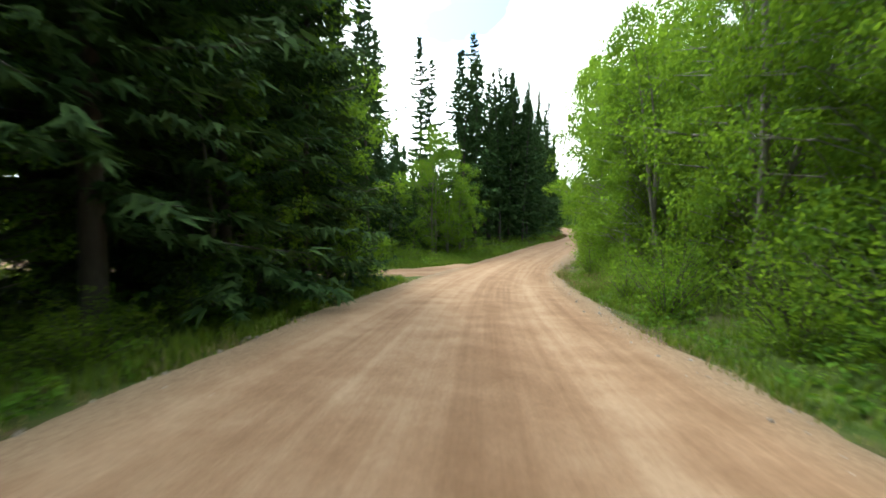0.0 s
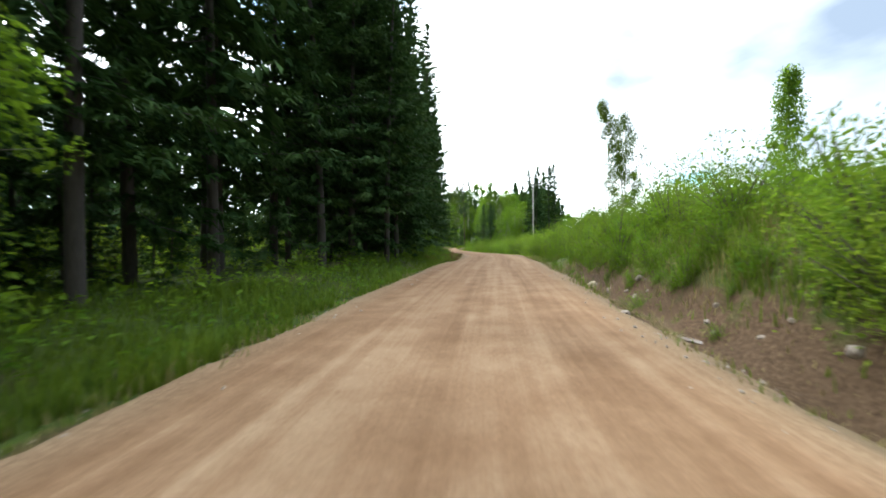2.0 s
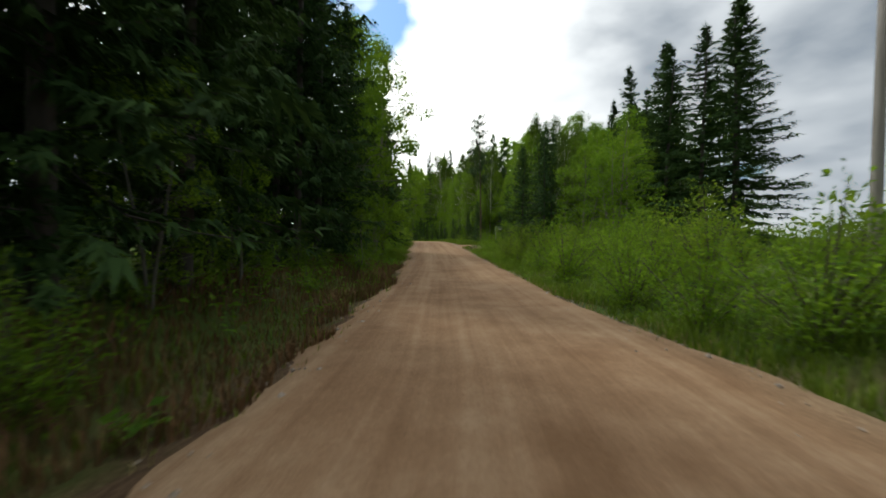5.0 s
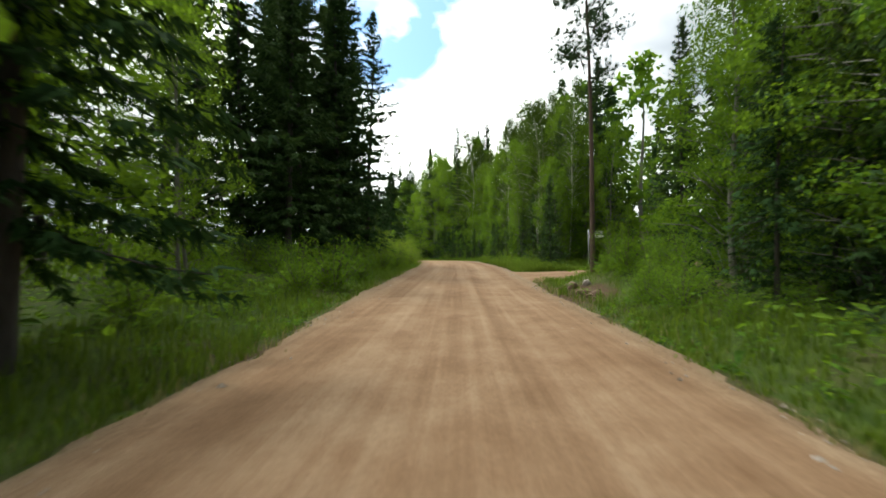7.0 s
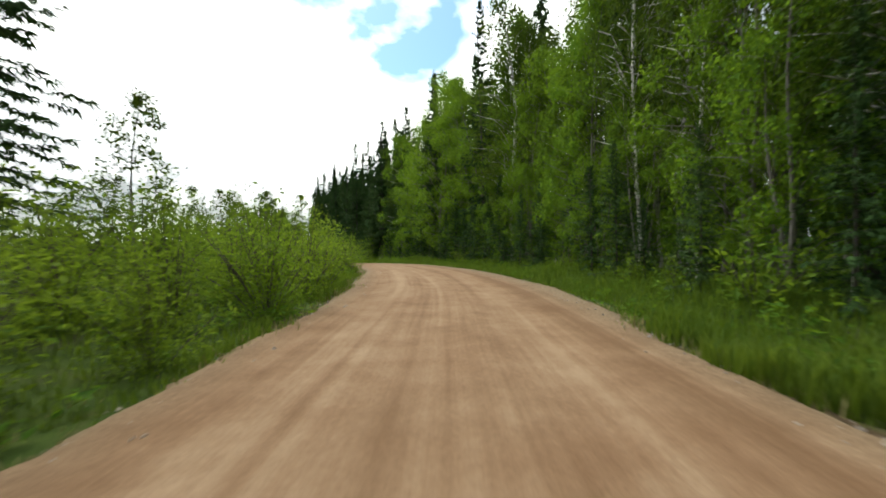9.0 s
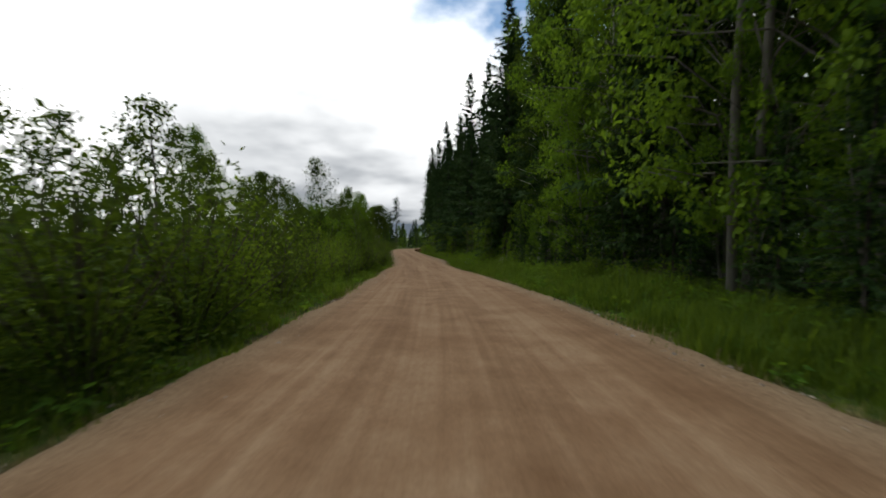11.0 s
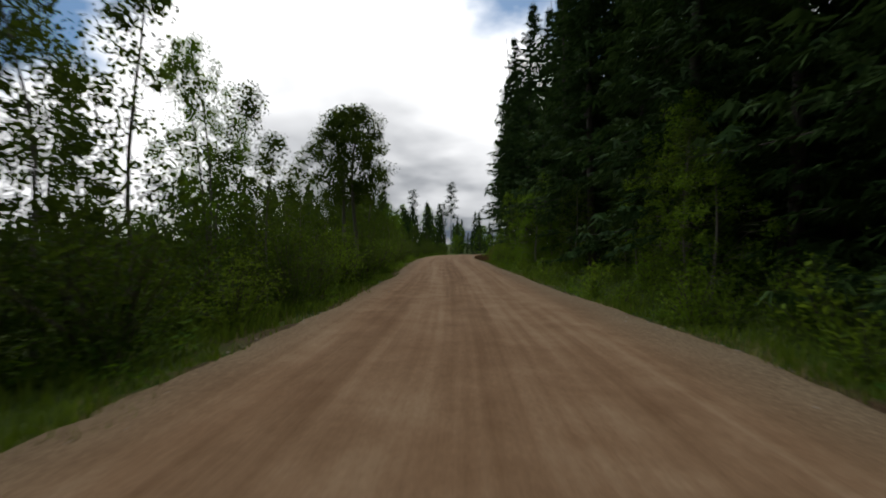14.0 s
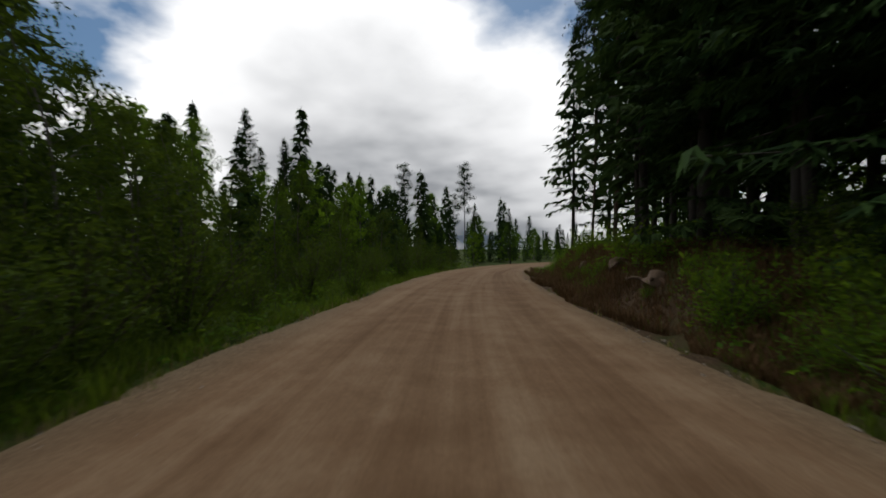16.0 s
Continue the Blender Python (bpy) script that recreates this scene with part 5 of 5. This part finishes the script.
# ---- boulders, stumps, poles, sign ----
def boulder(seed, s, u, size, squash, label, name="boulder", material=None, sink=0.25, thin=0.85):
    g = np.random.default_rng(seed)
    bm = bmesh.new()
    bmesh.ops.create_icosphere(bm, subdivisions=3, radius=1)
    planes = unit(g.normal(0, 1, (9, 3)))
    cuts = g.uniform(0.62, 0.9, 9)
    k, ph = g.normal(0, 1, (4, 3)), g.uniform(0, 6, 4)
    for v in bm.verts:
        p = np.array(v.co)
        for n, c in zip(planes, cuts):
            over = float(p @ n) - c
            if over > 0:
                p = p - n * over * 0.9
        p = p * (1 + sum(0.03 * math.sin(4.5 * float(p @ k[i]) + ph[i]) for i in range(4)))
        v.co = Vector((p[0] * size * 1.25, p[1] * size * thin * 1.1, p[2] * size * squash * 1.1))
    me = bpy.data.meshes.new(name)
    bm.to_mesh(me)
    bm.free()
    me.materials.append(material or STONE)
    x, y = (float(v) for v in spot(s, u))
    ob = new(name, me)
    ob.matrix_basis = pose(x, y, height_at(x, y) + size * squash * (1 - 2 * sink) * 0.6, g.uniform(-12, 12), g.uniform(-12, 12), g.uniform(0, 360))
    return tagged(ob, label, "rock", "roadside rocks")


for i, (s, u, r, q) in enumerate([(21.4, 3.0, 0.13, 0.7), (28.3, 3.7, 0.15, 0.8), (36, 3.7, 0.13, 0.7), (40.5, 3.4, 0.14, 0.6), (41.6, 3.2, 0.11, 0.6), (46.5, 3.8, 0.12, 0.7), (50, 3.5, 0.10, 0.7), (53.5, 3.6, 0.12, 0.7), (47.6, 3.6, 0.12, 0.8), (43, 3.9, 0.1, 0.7), (33, 3.6, 0.12, 0.7), (38, 3.8, 0.10, 0.7), (225, 3.9, 0.10, 0.7)]):
    boulder(200 + i, s, u, r, q, "pale grey stone lying at the foot of the bank")
_g = random.Random(17)
for i in range(44):
    s = _g.uniform(27, 57)
    boulder(400 + i, s, float(RIGHT_EDGE(s)) + _g.uniform(0.6, 1.6), _g.choice((0.04, 0.05, 0.06, 0.07, 0.1)), _g.uniform(0.55, 0.9), "brownish grey stone in the eroded bank")
boulder(236, 46.8, 3.7, 0.15, 1.2, "pale upright slab of bark standing at the edge of the ditch", "bark_slab", PALE_BARK, 0.2, 0.35)
boulder(230, 204.8, 6.15, 0.26, 1.25, "large rounded grey boulder standing in the verge", sink=0.05)
boulder(231, 124.4, 4.3, 0.15, 1.1, "grey boulder leaning on a heap of stumps")
boulder(233, 221.3, 3.9, 0.11, 0.7, "small pale stone at the edge of the grass")


def stump(seed, s, u, r, h, label):
    g = np.random.default_rng(seed)
    x, y = (float(v) for v in spot(s, u))
    ob = new("tree_stump")
    ob.matrix_basis = pose(x, y, height_at(x, y) - 0.03, g.uniform(-35, 35), g.uniform(-35, 35), g.uniform(0, 360))
    t = Tubes(9)
    z = np.linspace(0, 1, 6)
    t.add(np.stack([0.03 * np.sin(z * 5), 0 * z, z * h], 1), np.append(r * (1 + 0.7 * (1 - z[:-1]) ** 3), 0.01))
    part("stem", t.mesh("stem", ROTTEN), ob)
    for k in range(6):
        t = Tubes(5)
        az = k * 1.05 + g.uniform(-0.3, 0.3)
        L = g.uniform(0.5, 1.0) * 3 * r
        w = np.linspace(0, 1, 5)
        t.add(np.stack([np.cos(az + 0.4 * w) * (r * 0.6 + L * w), np.sin(az + 0.4 * w) * (r * 0.6 + L * w), 0.12 * (1 - w) - 0.06 * w + 0.05 * np.sin(w * 6 + k)], 1), 0.35 * r * (1 - w) + 0.012)
        part("root", t.mesh("root", ROTTEN), ob)
    return tagged(ob, label, "stump", "stumps")


stump(301, 124.4, 3.8, 0.15, 0.3, "uprooted brown stump with roots beside the road")
stump(302, 122.6, 4.0, 0.14, 0.28, "uprooted brown stump with roots beside the road")
stump(306, 123.3, 3.8, 0.12, 0.22, "uprooted brown stump with roots beside the road")
stump(303, 264.5, 4.6, 0.20, 0.4, "brown stump with roots in the cut earth bank")
stump(304, 268.0, 4.9, 0.24, 0.4, "brown stump with roots in the cut earth bank")
stump(305, 272.0, 4.7, 0.18, 0.35, "brown stump with roots in the cut earth bank")


stump(307, 15.7, -5.4, 0.17, 0.55, "mossy dark stump standing beside the narrow track")


def power_pole(s, u, h, turn):
    x, y = (float(v) for v in spot(s, u))
    ob = new("power_pole")
    ob.matrix_basis = pose(x, y, height_at(x, y), 0, 0, turn)
    part("pole", Tubes(12).add([(0, 0, -0.3), (0, 0, h * 0.5), (0, 0, h), (0, 0, h + 0.01)], [0.115, 0.10, 0.08, 0.005]).mesh("pole", POLE_WOOD), ob)
    part("crossarm", Tubes(4).add([(-0.95, 0.1, h - 0.16), (-0.94, 0.1, h - 0.16), (0.94, 0.1, h - 0.16), (0.95, 0.1, h - 0.16)], [0.005, 0.05, 0.05, 0.005]).mesh("crossarm", POLE_WOOD), ob)
    for dx in (-0.55, 0.55):
        part("brace", Tubes(5).add([(dx * 0.7, 0.08, h - 0.2), (0, 0.08, h - 0.6)], [0.011, 0.011]).mesh("brace", STEEL), ob)
    for dx, up in ((-0.88, -0.12), (0.88, -0.12), (0.3, -0.12)):
        part("insulator", Tubes(9).add([(dx, 0.1 * (up < 0), h + up + a) for a in (0, 0.05, 0.055, 0.11, 0.12, 0.18, 0.2)], [0.012, 0.012, 0.05, 0.045, 0.03, 0.045, 0.005]).mesh("insulator", PORCELAIN), ob, "brown glazed insulator")
    return tagged(ob, "grey weathered wooden power pole with a crossarm", "power pole", "power poles")


power_pole(88.6, 9.2, 9.3, -12)
power_pole(41, 9.6, 9.3, -18)


def signpost(s, u):
    x, y = (float(v) for v in spot(s, u))
    ob = new("signpost")
    ob.matrix_basis = pose(x, y, height_at(x, y), 0, 0, -20)
    part("post", Tubes(10).add([(0, 0, -0.2), (0, 0, 1.2), (0, 0, 2.8), (0, 0, 2.81)], [0.03, 0.03, 0.03, 0.003]).mesh("post", STEEL), ob)
    for k, z in enumerate((2.6, 2.33)):
        bm = bmesh.new()
        pts = [(0.05, z - 0.09), (0.95, z - 0.09), (1.06, z), (0.95, z + 0.09), (0.05, z + 0.09)]
        fr, bk = [bm.verts.new((a, -0.045, b)) for a, b in pts], [bm.verts.new((a, -0.03, b)) for a, b in pts]
        bm.faces.new(fr)
        bm.faces.new(bk[::-1])
        for i in range(5):
            bm.faces.new((fr[i - 1], bk[i - 1], bk[i], fr[i]))
        bmesh.ops.recalc_face_normals(bm, faces=bm.faces)
        me = bpy.data.meshes.new("sign_board")
        bm.to_mesh(me)
        bm.free()
        me.materials.append(SIGN_WHITE if k else SIGN_GREY)
        board = part("sign_board", me, ob, "pale pointed finger board" if k else "grey weathered pointed finger board")
        bm = bmesh.new()
        bmesh.ops.create_cube(bm, size=1, matrix=Matrix.LocRotScale((0.48, -0.049, z), None, (0.62 - 0.12 * k, 0.004, 0.07)))
        me = bpy.data.meshes.new("lettering")
        bm.to_mesh(me)
        bm.free()
        me.materials.append(SIGN_INK)
        part("lettering", me, board, "dark lettering bar")
    return tagged(ob, "steel signpost with two weathered finger boards at a side road", "signpost")


signpost(139.3, 9.4)


def ditch_water():
    s = np.linspace(39, 50, 40)
    cols = np.linspace(-1, 1, 5)
    half = 0.42 * np.sin(np.linspace(0, math.pi, 40)) ** 0.5
    u = (RIGHT_EDGE(s) + 0.98)[:, None] + cols[None] * half[:, None] + 0.08 * np.sin(s * 1.7)[:, None]
    x, y = spot(np.repeat(s, 5), u.ravel())
    z = np.repeat(np.interp(s, S, Q[:, 2]) - 0.29, 5) - 0.03 * np.abs(np.tile(cols, 40))
    me = mesh_of("ditch_water", np.stack([x, y, z], 1), grid_quads(40, 5), None, PUDDLE, True)
    tagged(new("ditch_water", me), "brown standing water in the ditch below the bank", "puddle", kind="structure")


ditch_water()


def cow_parsley(seed, s, u, height):
    """A tall thin stem that forks into white umbels, with a few leaves lower down."""
    g = np.random.default_rng(seed)
    x, y = (float(v) for v in spot(s, u))
    plant = new("cow_parsley")
    plant.matrix_basis = pose(x, y, height_at(x, y) - 0.02, 0, 0, float(g.uniform(0, 360)))
    tagged(plant, "wild cow parsley with small white umbels in the grass", "wildflower", "white flowers on the verge")
    t = Tubes(5).add([(0, 0, 0), (0.01, 0, height * 0.35), (0.02, 0.01, height * 0.7)], [0.006, 0.005, 0.004])
    for k in range(int(g.integers(3, 6))):
        a, r = k * 1.6 + g.uniform(0, 1), g.uniform(0.06, 0.17)
        head = np.array([0.02 + math.cos(a) * r, 0.01 + math.sin(a) * r, height * g.uniform(0.86, 1.0)])
        t.limb([(0.01, 0, height * 0.35) if k % 2 else (0.02, 0.01, height * 0.7), tuple(head)], [0.003, 0.002])
        n = 16
        th, rr = g.uniform(0, 6.28, n), 0.042 * np.sqrt(g.uniform(0, 1, n))
        c = head + np.stack([np.cos(th) * rr, np.sin(th) * rr, 0.008 - rr * 0.15], 1)
        size = g.uniform(0.016, 0.026, n)
        v, q = leaf_arrays(c, np.stack([np.cos(th), np.sin(th), 0 * th], 1), np.array([0, 0, 1.0]) + g.normal(0, 0.25, (n, 3)), size, size)
        part("umbel", mesh_of("umbel", v, q, None, PETAL), plant, "white umbel of tiny flowers")
    part("stem", t.mesh("stem", GRASS), plant)
    m = 12
    a = g.uniform(0, 6.28, m)
    out = np.stack([np.cos(a), np.sin(a), g.uniform(0, 0.6, m)], 1)
    v, q = leaf_arrays(out * 0.07 + np.array([0.008, 0, 0]) + np.outer(g.uniform(0.15, 0.55, m) * height, [0, 0, 1.0]), out, np.array([0, 0, 1.0]) + g.normal(0, 0.3, (m, 3)), np.full(m, 0.15), np.full(m, 0.06))
    part("foliage", mesh_of("foliage", v, q, None, LEAF), plant, "feathery green leaves")


PETAL = plain_material("white_petals", (0.78, 0.78, 0.70), 0.7)
for i, (s, u, h) in enumerate(((210.4, 4.15, 0.72), (210.9, 4.5, 0.85), (209.8, 4.0, 0.55), (210.1, 4.4, 0.62), (209.6, 4.25, 0.58), (209.2, 3.9, 0.5))):
    cow_parsley(500 + i, s, u, h)
